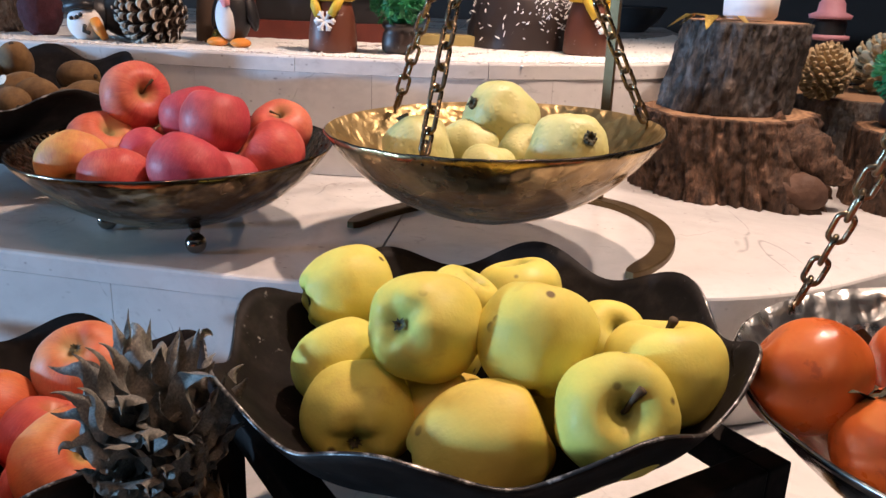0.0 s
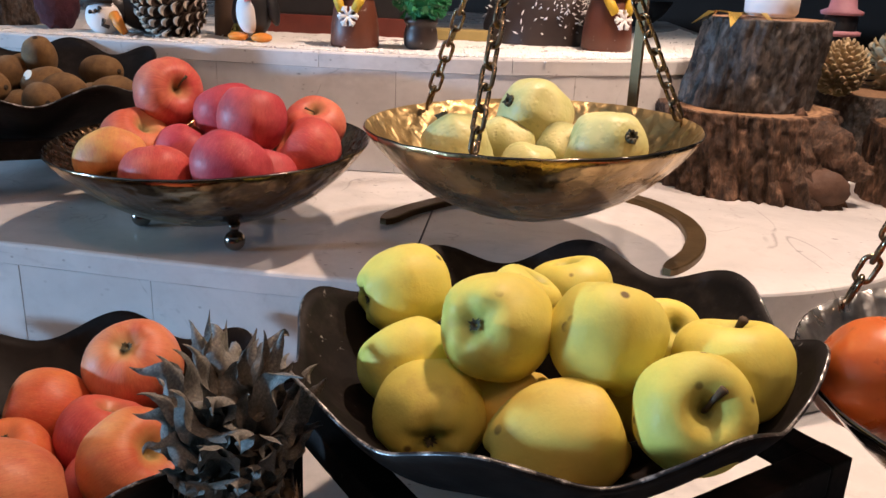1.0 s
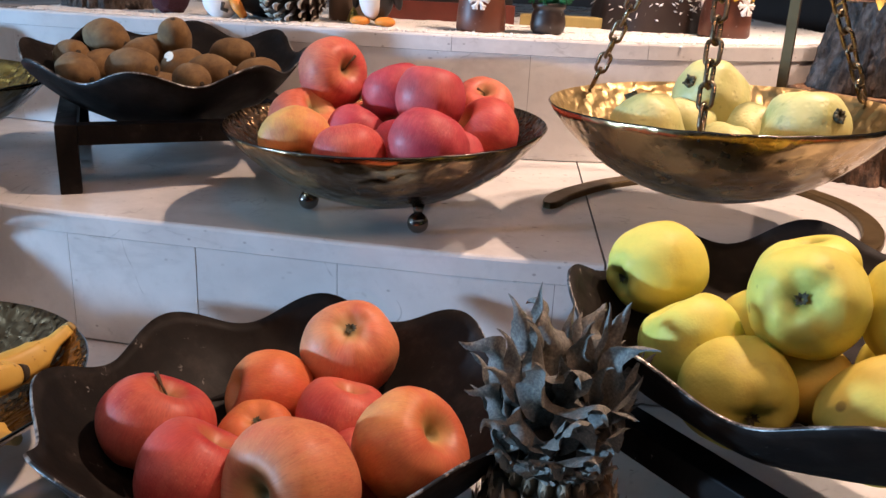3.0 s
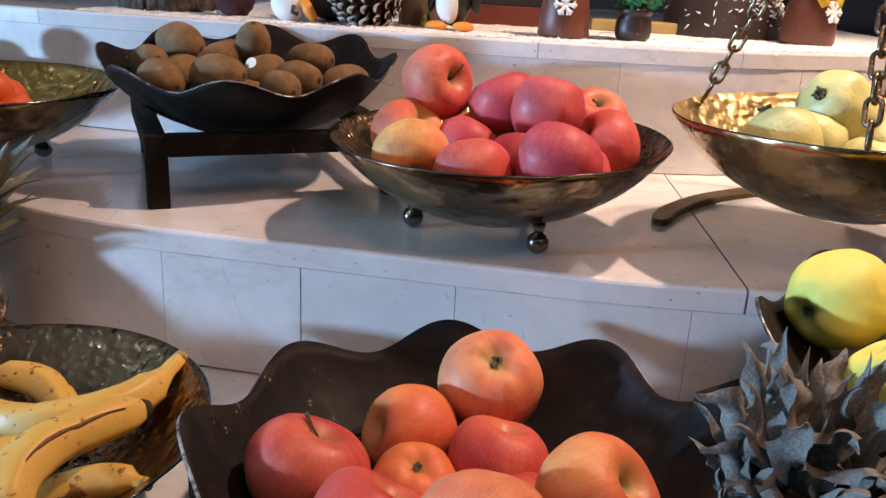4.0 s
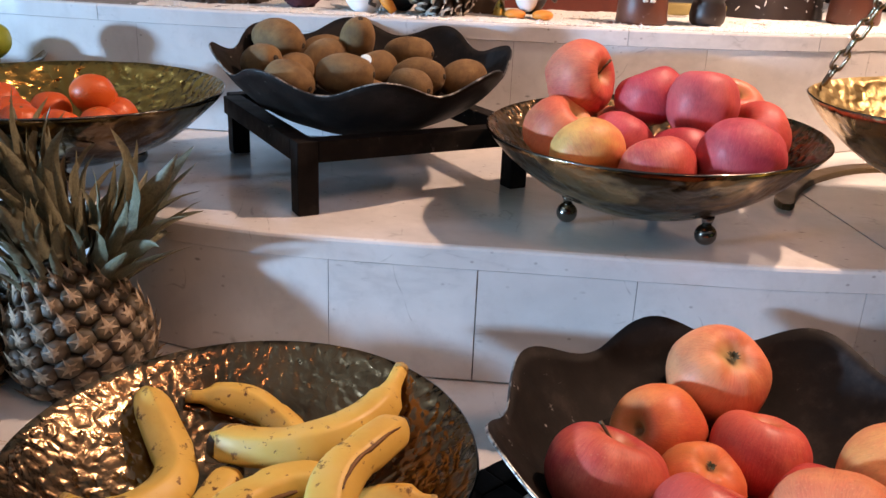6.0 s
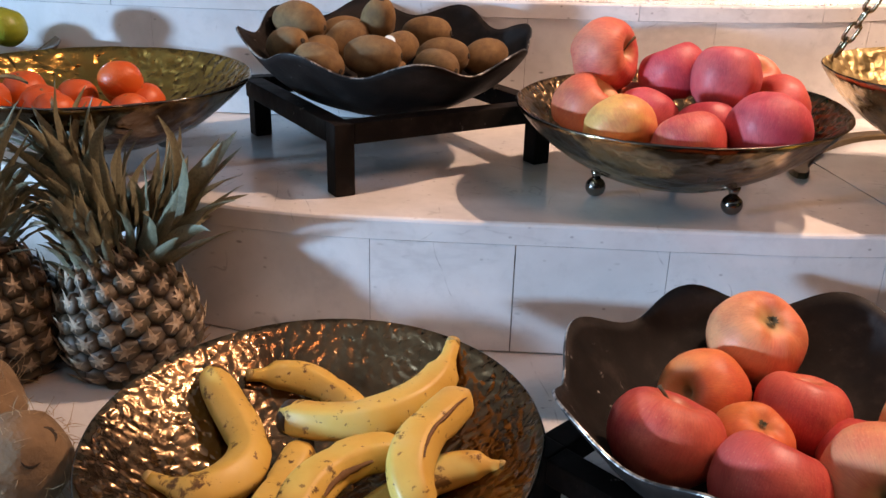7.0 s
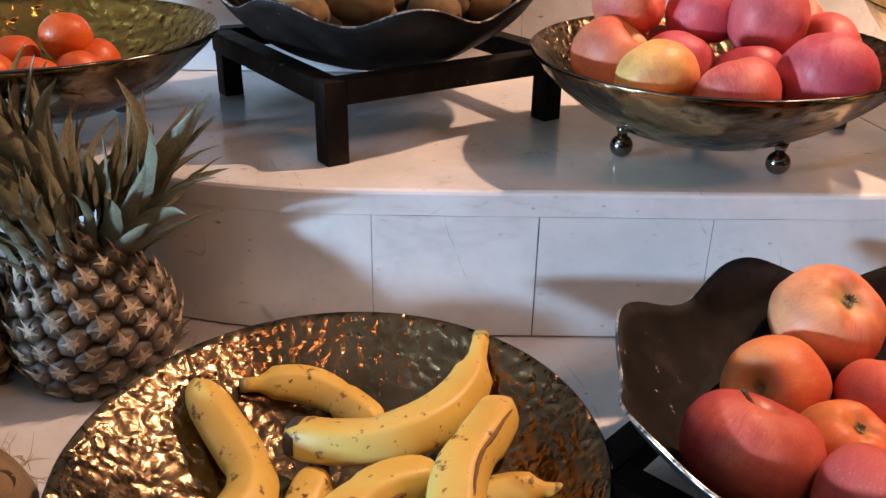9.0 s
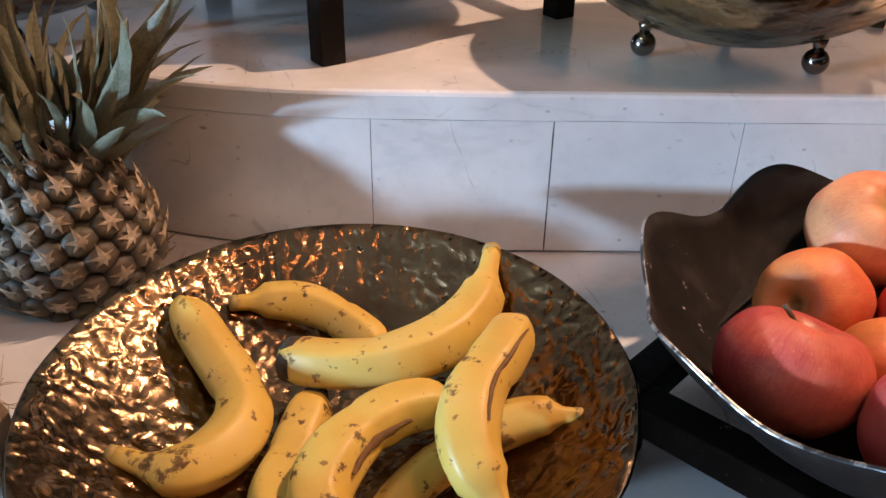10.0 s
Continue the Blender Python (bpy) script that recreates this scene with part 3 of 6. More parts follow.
def riser(line, z0, z1, cuts, parent, worn=()):
    """Upright stone panels along a curved line, each its own piece with a fine open joint, wider where it is worn."""
    run = [0.0]
    for a, b in zip(line, line[1:]):
        run.append(run[-1] + (b - a).length)
    xs = [p.x for p in line]
    at = [float(np.interp(c, xs, run)) for c in cuts]
    gap = [0.0007 if c in worn else 0.00033 for c in cuts]
    for i, (a, b) in enumerate(zip(at, at[1:])):
        n = max(3, int((b - a) / 0.02))
        bm = bmesh.new()
        cols = []
        for k in range(n + 1):
            s = a + gap[i] + (b - a - gap[i] - gap[i + 1]) * k / n
            x = float(np.interp(s, run, xs))
            y = float(np.interp(s, run, [p.y for p in line]))
            x2, y2 = float(np.interp(s + 0.01, run, xs)), float(np.interp(s + 0.01, run, [p.y for p in line]))
            d = Vector((x2 - x, y2 - y, 0)).normalized()
            inn = Vector((-d.y, d.x, 0))
            cols.append([bm.verts.new((x + inn.x * o, y + inn.y * o, z)) for o, z in ((0.02, z0), (0.0, z0), (0.0, z1), (0.02, z1))])
        grid_faces(bm, cols, False)
        bm.faces.new(cols[0]), bm.faces.new(cols[-1][::-1])
        bmesh.ops.recalc_face_normals(bm, faces=bm.faces)
        part("panel", bm, M["marble"], parent, smooth=False)


def core(line, z0, z1, parent):
    bm = bmesh.new()
    cols = []
    for p in line:
        back = Vector((p.x - 0.03 if p.y > BACK - 0.1 else p.x, BACK + 0.005, 0))
        cols.append([bm.verts.new(q) for q in ((p.x, p.y, z0), (p.x, p.y, z1), (back.x, back.y, z1), (back.x, back.y, z0))])
    grid_faces(bm, cols, False)
    bm.faces.new(cols[0]), bm.faces.new(cols[-1][::-1])
    bmesh.ops.recalc_face_normals(bm, faces=bm.faces)
    return part("joint_bed", bm, M["grout"], parent, smooth=False)


counter = tagged(new("buffet_counter"), "stepped white marble buffet counter with curved tiers", "counter", kind="structure")
bm = bmesh.new()
box(bm, -2.2, 1.6, 0.22, BACK, T0 - 0.035, T0, 0.004)
part("worktop", bm, M["marble"], counter, smooth=False)
bm = bmesh.new()
box(bm, -2.16, 1.56, 0.27, BACK - 0.02, 0.0, T0 - 0.0351)
part("base_cabinet", bm, M["panel"], counter, "dark wooden counter front", smooth=False)
# Out of view; added to block low window light from the left worktop.
bm = bmesh.new()
box(bm, -2.226, -2.201, 0.22, BACK, 0.0, 1.068, 0.004)
part("end_panel", bm, M["marble"], counter, smooth=False)
l1 = outline(EDGE1, 260, 0.016)
for a, b in ((-2.19, -1.32), (-1.319, -0.0690), (-0.0668, 0.70), (0.701, 0.978)):
    top_slab(l1, T1 - 0.0245, T1, a, b, "shelf_slab", counter)
r1 = outline(EDGE1, 260, 0.0168)
riser(r1, T0 + 0.0028, T1 - 0.0248, [-2.15, -1.98, -1.82, -1.655, -1.495, -1.335, -1.175, -1.02, -0.872, -0.653, -0.50, -0.341, -0.116, -0.034, 0.075, 0.21, 0.36, 0.49, 0.60, 0.71, 0.81, 0.89, 0.94, 0.965], counter, (-0.50,))
core(outline(EDGE1, 260, 0.0176), T0 + 0.002, T1 - 0.0246, counter)
l2 = outline(EDGE2, 220)
for a, b in ((-2.19, -1.05), (-1.049, -0.268), (-0.2672, 0.022), (0.0228, 0.468)):
    top_slab(l2, T2 - 0.0245, T2, a, b, "shelf_slab", counter)
riser(outline(EDGE2, 220, 0.0016), T1 + 0.0014, T2 - 0.0248, [-2.1, -1.82, -1.55, -1.27, -0.99, -0.71, -0.43, -0.15, 0.12, 0.36, 0.455], counter)
core(outline(EDGE2, 220, 0.0026), T1 + 0.002, T2 - 0.0246, counter)


# ---- bowls and stands ----
def cap(s, radius, depth):
    """Height above the rim (negative) of a round dish at the share s of its radius."""
    big = (radius * radius + depth * depth) / (2 * depth)
    return -depth + big - math.sqrt(max(0.0, big * big - (s * radius) ** 2))


def dish_mesh(radius, depth, wall, mats, lobes=0, amp=0.0, lift=0.0, phase=0.0, seed=0, seg=128, rings=26, uneven=0.0016, flat=0.0):
    """A thin round or scalloped dish, inside, edge and outside in three material slots."""
    bm = bmesh.new()

    def at(s, a, off):
        w = s ** 4
        c = math.cos(lobes * (a - phase)) if lobes else 0.0
        r = s * radius * (1 + amp * c * w)
        z = cap(s, radius, depth) * (1.0 - flat * (1 - s) ** 2) + lift * c * w
        n = noise.noise(Vector((math.cos(a) * 5 * s + seed, math.sin(a) * 5 * s, seed * 1.7)))
        k = uneven * n * s
        slope = Vector((math.cos(a) * -s, math.sin(a) * -s, 0.6)).normalized()
        return Vector((r * math.cos(a), r * math.sin(a), z)) + slope * (off + k)

    inner, outer = [], []
    for i in range(rings + 1):
        s = (i / rings) ** 0.8
        s = max(s, 0.004)
        inner.append([bm.verts.new(at(s, 2 * math.pi * k / seg, 0.0)) for k in range(seg)])
        outer.append([bm.verts.new(at(s, 2 * math.pi * k / seg, -wall)) for k in range(seg)])
    grid_faces(bm, inner, True, 0)
    grid_faces(bm, [r[::-1] for r in outer], True, 2)
    bm.faces.new(inner[0]), bm.faces.new(outer[0][::-1])
    grid_faces(bm, [inner[-1], outer[-1]], True, 1)
    bmesh.ops.recalc_face_normals(bm, faces=bm.faces)
    return mesh_of("dish", bm, mats)


def footed_bowl(x, y, z, radius, depth, tx, ty, seed, base, label, lining="bronze", feet=(250, 10, 130), reach=0.60):
    ob = thing("fruit_bowl", pose(x, y, base), label, "bowl", "hammered metal fruit bowls")
    m = pose(0, 0, z - base) @ tilt(tx, ty)
    part("dish", dish_mesh(radius, depth, 0.0022, [M[lining], M["steel"], M["shell"]], seed=seed), None, ob, m=m)
    for deg in feet:
        fx, fy = math.cos(radians(deg)) * radius * reach, math.sin(radians(deg)) * radius * reach
        hz = (m @ Vector((fx, fy, cap(reach, radius, depth)))).z
        bm = bmesh.new()
        ball(bm, (fx, fy, 0.0116), 0.0116, u=20, v=14)
        tube(bm, [(fx, fy, 0.022), (fx, fy, 0.027), (fx, fy, max(0.03, hz - 0.001))], [0.0045, 0.006, 0.007], 12)
        part("foot", bm, M["steel"], ob, "polished dark steel ball foot")
    return ob


def scalloped_bowl(x, y, z, radius, depth, tx, ty, amp, lift, phase, seed, label):
    ob = thing("scalloped_bowl", pose(x, y, z) @ tilt(tx, ty), label, "bowl", "black scalloped bowls")
    part("dish", dish_mesh(radius, depth, 0.0025, [M["iron"], M["edge"], M["iron"]], 8, amp, lift, phase, seed, seg=160, flat=0.10), None, ob)
    return ob


def frame_stand(corner, along, across, top, base, bar, label, inner=0.0):
    """A low square stand of iron bar: four legs and four rails. corner: its front corner; along and across: its two sides."""
    ob = thing("bowl_stand", pose(corner[0], corner[1], base), label, "stand", "black bowl stands")
    a, b = Vector((*along, 0)), Vector((*across, 0))
    ua, ub = a.normalized(), b.normalized()
    h = top - base
    turn = Matrix(((ua.x, ub.x, 0, 0), (ua.y, ub.y, 0, 0), (0, 0, 1, 0), (0, 0, 0, 1)))
    la, lb = a.length, b.length
    for u, v in ((0, 0), (la, 0), (0, lb), (la, lb)):
        bm = bmesh.new()
        box(bm, -bar / 2, bar / 2, -bar / 2, bar / 2, 0, h, 0.0015)
        part("leg", bm, M["iron"], ob, m=turn @ pose(u, v, 0), smooth=False)
    for v in (0, lb):
        bm = bmesh.new()
        box(bm, bar / 2, la - bar / 2, -bar / 2, bar / 2, h - bar, h - 0.0004, 0.0015)
        part("rail", bm, M["iron"], ob, m=turn @ pose(0, v, 0), smooth=False)
    for u in (0, la):
        bm = bmesh.new()
        box(bm, -bar / 2, bar / 2, bar / 2, lb - bar / 2, h - bar, h - 0.0008, 0.0015)
        part("rail", bm, M["iron"], ob, m=turn @ pose(u, 0, 0), smooth=False)
    return ob


footed_bowl(-0.311, 0.958, 1.1513, 0.1787, 0.092, 0.0215, 0.0277, 1, T1, "hammered bronze bowl on ball feet, heaped with red apples", feet=(303, 187, 65), reach=0.49)
footed_bowl(-0.988, 1.087, 1.1521, 0.1843, 0.092, -0.0098, 0.0175, 5, T1, "hammered bronze bowl with gold lining, holding clementines", "oldgold", (283, 163, 43), 0.45)
footed_bowl(-0.688, 0.600, 0.972, 0.1730, 0.070, 0.0177, 0.027, 9, T0, "hammered bronze bowl holding ripe bananas", "bronze", (270, 30, 150), 0.42)
scalloped_bowl(-0.6331, 1.1321, 1.1974, 0.1796, 0.098, -0.0118, 0.0932, 0.0314, 0.0101, 0.1807, 2, "black scalloped iron bowl of kiwis on a stand")
scalloped_bowl(0.0676, 0.6029, 1.0995, 0.1833, 0.100, 0.0518, 0.008, 0.0274, 0.011, -0.2124, 3, "black scalloped iron bowl heaped with yellow apples")
scalloped_bowl(-0.3216, 0.5869, 1.0131, 0.1816, 0.106, 0.0514, -0.059, 0.037, 0.0102, 0.1129, 4, "black scalloped iron bowl of blushed apples, chipped edge")
frame_stand((-0.686, 0.952), (0.243, 0.136), (-0.127, 0.270), 1.126, T1, 0.024, "low black iron stand under the kiwi bowl")
frame_stand((0.043, 0.399), (0.229, 0.179), (-0.180, 0.229), 1.032, T0, 0.024, "tall black iron stand under the yellow apple bowl")
frame_stand((-0.328, 0.389), (0.216, 0.180), (-0.180, 0.216), 0.947, T0, 0.024, "low black iron stand under the mixed apple bowl")


# ---- hanging scale bowls ----
def link_mesh(length, width, wire):
    bm = bmesh.new()
    half, r = (length - width) / 2, (width - wire) / 2
    path = []
    for k in range(24):
        a = 2 * math.pi * k / 24
        path.append(Vector((r * math.cos(a), 0, r * math.sin(a) + (half if math.sin(a) >= 0 else -half))))
    rows = []
    for i, p in enumerate(path):
        d = (path[(i + 1) % 24] - path[i - 1]).normalized()
        s = Vector((0, 1, 0))
        t = s.cross(d)
        rows.append([bm.verts.new(p + wire / 2 * (math.cos(a) * s + math.sin(a) * t)) for a in (2 * math.pi * j / 8 for j in range(8))])
    grid_faces(bm, rows + [rows[0]])
    bmesh.ops.recalc_face_normals(bm, faces=bm.faces)
    return mesh_of("chain_link", bm, M["chain"])


LINK = link_mesh(0.0298, 0.0172, 0.0046)


def chain(a, b, parent, flip=0):
    a, b = Vector(a), Vector(b)
    d = (b - a).normalized()
    pitch = 0.0298 - 2 * 0.0046
    n = int((b - a).length / pitch)
    for k in range(n):
        p = a + d * (pitch * (k + 0.5))
        wob = 7 * math.sin(k * 2.3 + flip)
        part("chain_link", LINK, None, parent, m=Matrix.Translation(p) @ turn_to(d, 30 + flip * 40 + 90 * (k % 2) + wob))


def scale_bowl(x, y, z, radius, depth, tx, ty, apex, hooks, ring, rod, label, seed, lining, outside):
    base = T1 if ring else T0
    ob = thing("hanging_scale", pose(x, y, base), label, "hanging bowl", "hanging bowls on chains")
    m = pose(0, 0, z - base) @ tilt(tx, ty)
    part("dish", dish_mesh(radius, depth, 0.0022, [M[lining], M["steel"], M[outside]], seed=seed), None, ob, m=m)
    top = Vector(apex) - Vector((x, y, base))
    for k, deg in enumerate(hooks):
        h = m @ Vector((math.cos(radians(deg)) * radius * 0.975, math.sin(radians(deg)) * radius * 0.975, -0.006))
        bm = bmesh.new()
        tube(bm, [h + Vector((0, 0, -0.004)), h + Vector((0, 0, 0.004)), h + (top - h).normalized() * 0.02], 0.0016, 8)
        part("hook", bm, M["chain"], ob)
        chain(h + (top - h).normalized() * 0.008, top, ob, k)
    bm = bmesh.new()
    ball(bm, top, 0.009, u=14, v=8)
    part("ring", bm, M["chain"], ob)
    bend = ring if ring else [(x + 0.17 * math.cos(radians(a)), y + 0.17 * math.sin(radians(a))) for a in range(-60, 241, 30)]
    bar_line = smooth_line([(px - x, py - y, 0) for px, py in bend], 70)
    bm = bmesh.new()
    rows = []
    for k, p in enumerate(bar_line):
        dd = (bar_line[min(k + 1, 69)] - bar_line[max(k - 1, 0)]).normalized()
        u = Vector((-dd.y, dd.x, 0))
        slim = math.sqrt(1 - (max(0, 4 - k, k - 65) / 4.3) ** 2)
        rows.append([bm.verts.new(p + u * o * slim + Vector((0, 0, h))) for o, h in ((-0.012, 0.0), (0.012, 0.0), (0.012, 0.0065), (0.0105, 0.008), (-0.0105, 0.008), (-0.012, 0.0065))])
    grid_faces(bm, rows)
    bm.faces.new(rows[0][::-1]), bm.faces.new(rows[-1])
    bmesh.ops.recalc_face_normals(bm, faces=bm.faces)
    part("base", bm, M["brass"], ob, "flat curved antique brass base bar", smooth=False)
    rx, ry = rod[0] - x, rod[1] - y
    bm = bmesh.new()
    pts = [(rx, ry, 0.008), (rx, ry, 0.25), (rx, ry, top.z - 0.02), (rx * 0.85 + top.x * 0.15, ry * 0.85 + top.y * 0.15, top.z + 0.045), (rx * 0.5 + top.x * 0.5, ry * 0.5 + top.y * 0.5, top.z + 0.07), (top.x, top.y, top.z + 0.012)]
    line = smooth_line(pts, 34)
    rows = []
    for i, p in enumerate(line):
        d = (line[min(i + 1, 33)] - line[max(i - 1, 0)]).normalized()
        flat = Vector((top.x - rx, top.y - ry, 0)).normalized()
        side = Vector((-flat.y, flat.x, 0))
        nrm = d.cross(side)
        rows.append([bm.verts.new(p + side * o + nrm * h) for o, h in ((-0.0065, -0.004), (0.0065, -0.004), (0.0065, 0.004), (-0.0065, 0.004))])
    grid_faces(bm, rows)
    bm.faces.new(rows[0][::-1]), bm.faces.new(rows[-1])
    bmesh.ops.recalc_face_normals(bm, faces=bm.faces)
    part("upright", bm, M["brass"], ob, "flat antique brass upright bar", smooth=False)
    return ob


scale_bowl(0.0523, 0.9584, 1.1906, 0.1827, 0.102, 0.0306, 0.0062, (0.043, 0.960, 1.548), (137, 252, 17), [(-0.121, 1.019), (-0.096, 1.078), (-0.033, 1.157), (0.060, 1.222), (0.148, 1.236), (0.219, 1.200), (0.258, 1.125), (0.264, 1.049), (0.246, 0.973), (0.207, 0.901)], (0.193, 1.222), "hammered brass bowl of guavas hanging on chains", 11, "gold", "brassout")
scale_bowl(0.440, 0.560, 1.104, 0.199, 0.100, 0.02, 0.0, (0.44, 0.562, 1.62), (130, 250, 10), None, (0.56, 0.70), "hammered silver bowl of persimmons hanging on chains", 13, "silver", "steel")


# ---- fruit ----
def apple_mesh(seed, top=0.46, low=0.26, tall=0.92, lump=0.05, ribs=0.03, taper=0.10, mat="red"):
    """A body with a narrow funnel at the stem and a five-lobed basin at the blossom end."""
    bm = bmesh.new()
    seg, rings = 48, 46
    rows = []
    for i in range(rings + 1):
        u = i / rings
        f = max(0.012, min(math.pi - 0.012, math.pi * (u - 0.075 * math.sin(4 * math.pi * u) * 0.5)))
        row = []
        for k in range(seg):
            a = 2 * math.pi * k / seg
            five = math.cos(5 * a + seed)
            r = math.sin(f) ** 0.84 * (1 + taper * math.cos(f))
            lean = 1 + 0.16 * math.sin(a + seed)
            z = tall * math.cos(f) - top * math.exp(-(f / (0.25 * lean)) ** 1.15) + low * math.exp(-((math.pi - f) / 0.27) ** 1.5)
            z -= 0.030 * five * math.exp(-((math.pi - f - 0.42) / 0.24) ** 2)
            r *= 1 + ribs * five * (0.25 + 0.75 * max(0.0, -math.cos(f))) * math.sin(f)
            p = Vector((r * math.cos(a), r * math.sin(a), z))
            q = Vector((p.x + seed * 3.3, p.y, p.z + seed))
            p *= 1 + lump * noise.noise(q * 1.1) + 0.022 * noise.noise(q * 2.6)
            row.append(bm.verts.new(p * 0.04))
        rows.append(row)
    grid_faces(bm, [r[::-1] for r in rows])
    bm.faces.new(rows[0]), bm.faces.new(rows[-1][::-1])
    bmesh.ops.recalc_face_normals(bm, faces=bm.faces)
    return mesh_of("apple", bm, M[mat])


def stem_mesh(seed, thick=1.0):
    rnd = random.Random(seed)
    bm = bmesh.new()
    bend = rnd.choice((-1, 1)) * rnd.uniform(0.004, 0.008)
    tube(bm, [(0, 0, 0.015), (bend * 0.2, 0, 0.023), (bend * 0.9, bend * 0.4, 0.0275), (bend * 2.0, bend * 0.8, 0.0345)], [0.0011 * thick, 0.0009 * thick, 0.0010 * thick, 0.0017 * thick], 8)
    return mesh_of("stem", bm, M["stem"])


def calyx_mesh(seed):
    rnd = random.Random(seed)
    bm = bmesh.new()
    for k in range(9):
        a = 2 * math.pi * k / 9 + rnd.uniform(-0.2, 0.2)
        u = Vector((math.cos(a), math.sin(a), 0))
        w = Vector((-u.y, u.x, 0)) * 0.0012
        p0, p1, p2 = u * 0.0008, u * 0.003 + Vector((0, 0, -0.0025)), u * rnd.uniform(0.004, 0.006) + Vector((0, 0, -0.0015 - rnd.random() * 0.003))
        base = Vector((0, 0, -0.0275))
        vs = [bm.verts.new(base + q) for q in (p0 - w, p0 + w, p1 + w, p1 - w, p2)]
        bm.faces.new(vs[:4]), bm.faces.new((vs[3], vs[2], vs[4]))
    return mesh_of("calyx", bm, M["calyx"])


STEMS = [stem_mesh(k) for k in range(4)]
THICK_STEM = stem_mesh(11, 1.9)
CALYX = [calyx_mesh(k) for k in range(3)]
APPLES = {}


def apple(kind, x, y, z, r, axis, spin, seed, label, group, stretch=(1, 1, 1), stem=False):
    key = (kind, seed % 4)
    if key not in APPLES:
        shape = dict(yellow=dict(top=0.46, low=0.30, tall=0.94, taper=0.07, lump=0.07, ribs=0.035), amber=dict(top=0.42, low=0.22, tall=0.96, taper=0.05, lump=0.13)).get(kind, dict(top=0.48, low=0.26, tall=0.90, taper=0.035, lump=0.055))
        APPLES[key] = apple_mesh(seed % 4 + len(kind), mat=kind, **shape)
    ob = part("apple", APPLES[key], None)
    ob.matrix_basis = Matrix.Translation((x, y, z)) @ turn_to(axis, spin) @ Matrix.Diagonal((*(r / 0.04 * s for s in stretch), 1))
    tagged(ob, label, "apple", group)
    if stem:
        part("stem", THICK_STEM if kind == "yellow" else STEMS[seed % 4], None, ob, "short dry brown stem")
    part("calyx", CALYX[seed % 3], None, ob, "dry blossom end")
    return ob


YG, RG, MG = "yellow apples in the black bowl", "red apples in the bronze bowl", "blushed apples in the black bowl"
YL = "ripe yellow apple with small brown marks, in the black bowl"
for x, y, z, r, axis, spin, kind, st in [
        (0.032, 0.562, 1.117, 0.0390, (0.41, 0.77, -0.34), 20, "yellow", (1, 1, 1)),
        (0.107, 0.565, 1.114, 0.0410, (0.25, 0.6, 0.9), 60, "yellow", (0.97, 0.97, 1.07)),
        (-0.046, 0.677, 1.094, 0.0365, (0.85, 0.45, 0.15), 10, "yellow", (1, 1, 1.20)),
        (-0.030, 0.589, 1.070, 0.0362, (-0.55, 0.30, 0.75), 80, "yellow", (1, 1, 1.05)),
        (-0.008, 0.544, 1.055, 0.0390, (-0.10, 0.97, 0.10), 0, "yellow", (1, 1, 0.95)),
        (0.077, 0.513, 1.062, 0.0425, (0.85, 0.15, 0.45), 130, "amber", (0.90, 0.93, 1.16)),
        (0.157, 0.507, 1.093, 0.0375, (0.10, -0.80, 0.55), 30, "yellow", (1, 1, 0.97)),
        (0.193, 0.567, 1.096, 0.0415, (-0.1, 0.3, 0.95), 70, "yellow", (1, 1, 1)),
        (0.093, 0.721, 1.086, 0.0375, (-0.2, 0.2, 0.9), 45, "yellow", (1, 1, 0.95)),
        (0.049, 0.640, 1.105, 0.0305, (0.5, 0.1, 0.8), 15, "yellow", (1, 1, 1.05)),
        (0.165, 0.662, 1.076, 0.0310, (0.3, -0.6, 0.6), 25, "yellow", (1, 1, 1)),
        (0.045, 0.575, 1.052, 0.0340, (0.2, 0.5, 0.8), 95, "amber", (1, 1, 1)),
        (0.120, 0.590, 1.056, 0.0345, (0.7, 0.2, 0.6), 40, "yellow", (1, 1, 1)),
        (0.035, 0.655, 1.055, 0.0345, (0.1, 0.9, 0.4), 0, "yellow", (1, 1, 1))]:
    apple(kind, x, y, z, r, axis, spin, int(x * 1000) % 7, YL if kind == "yellow" else "lumpy amber yellow apple in the black bowl", YG, st, x in (0.157, 0.193))
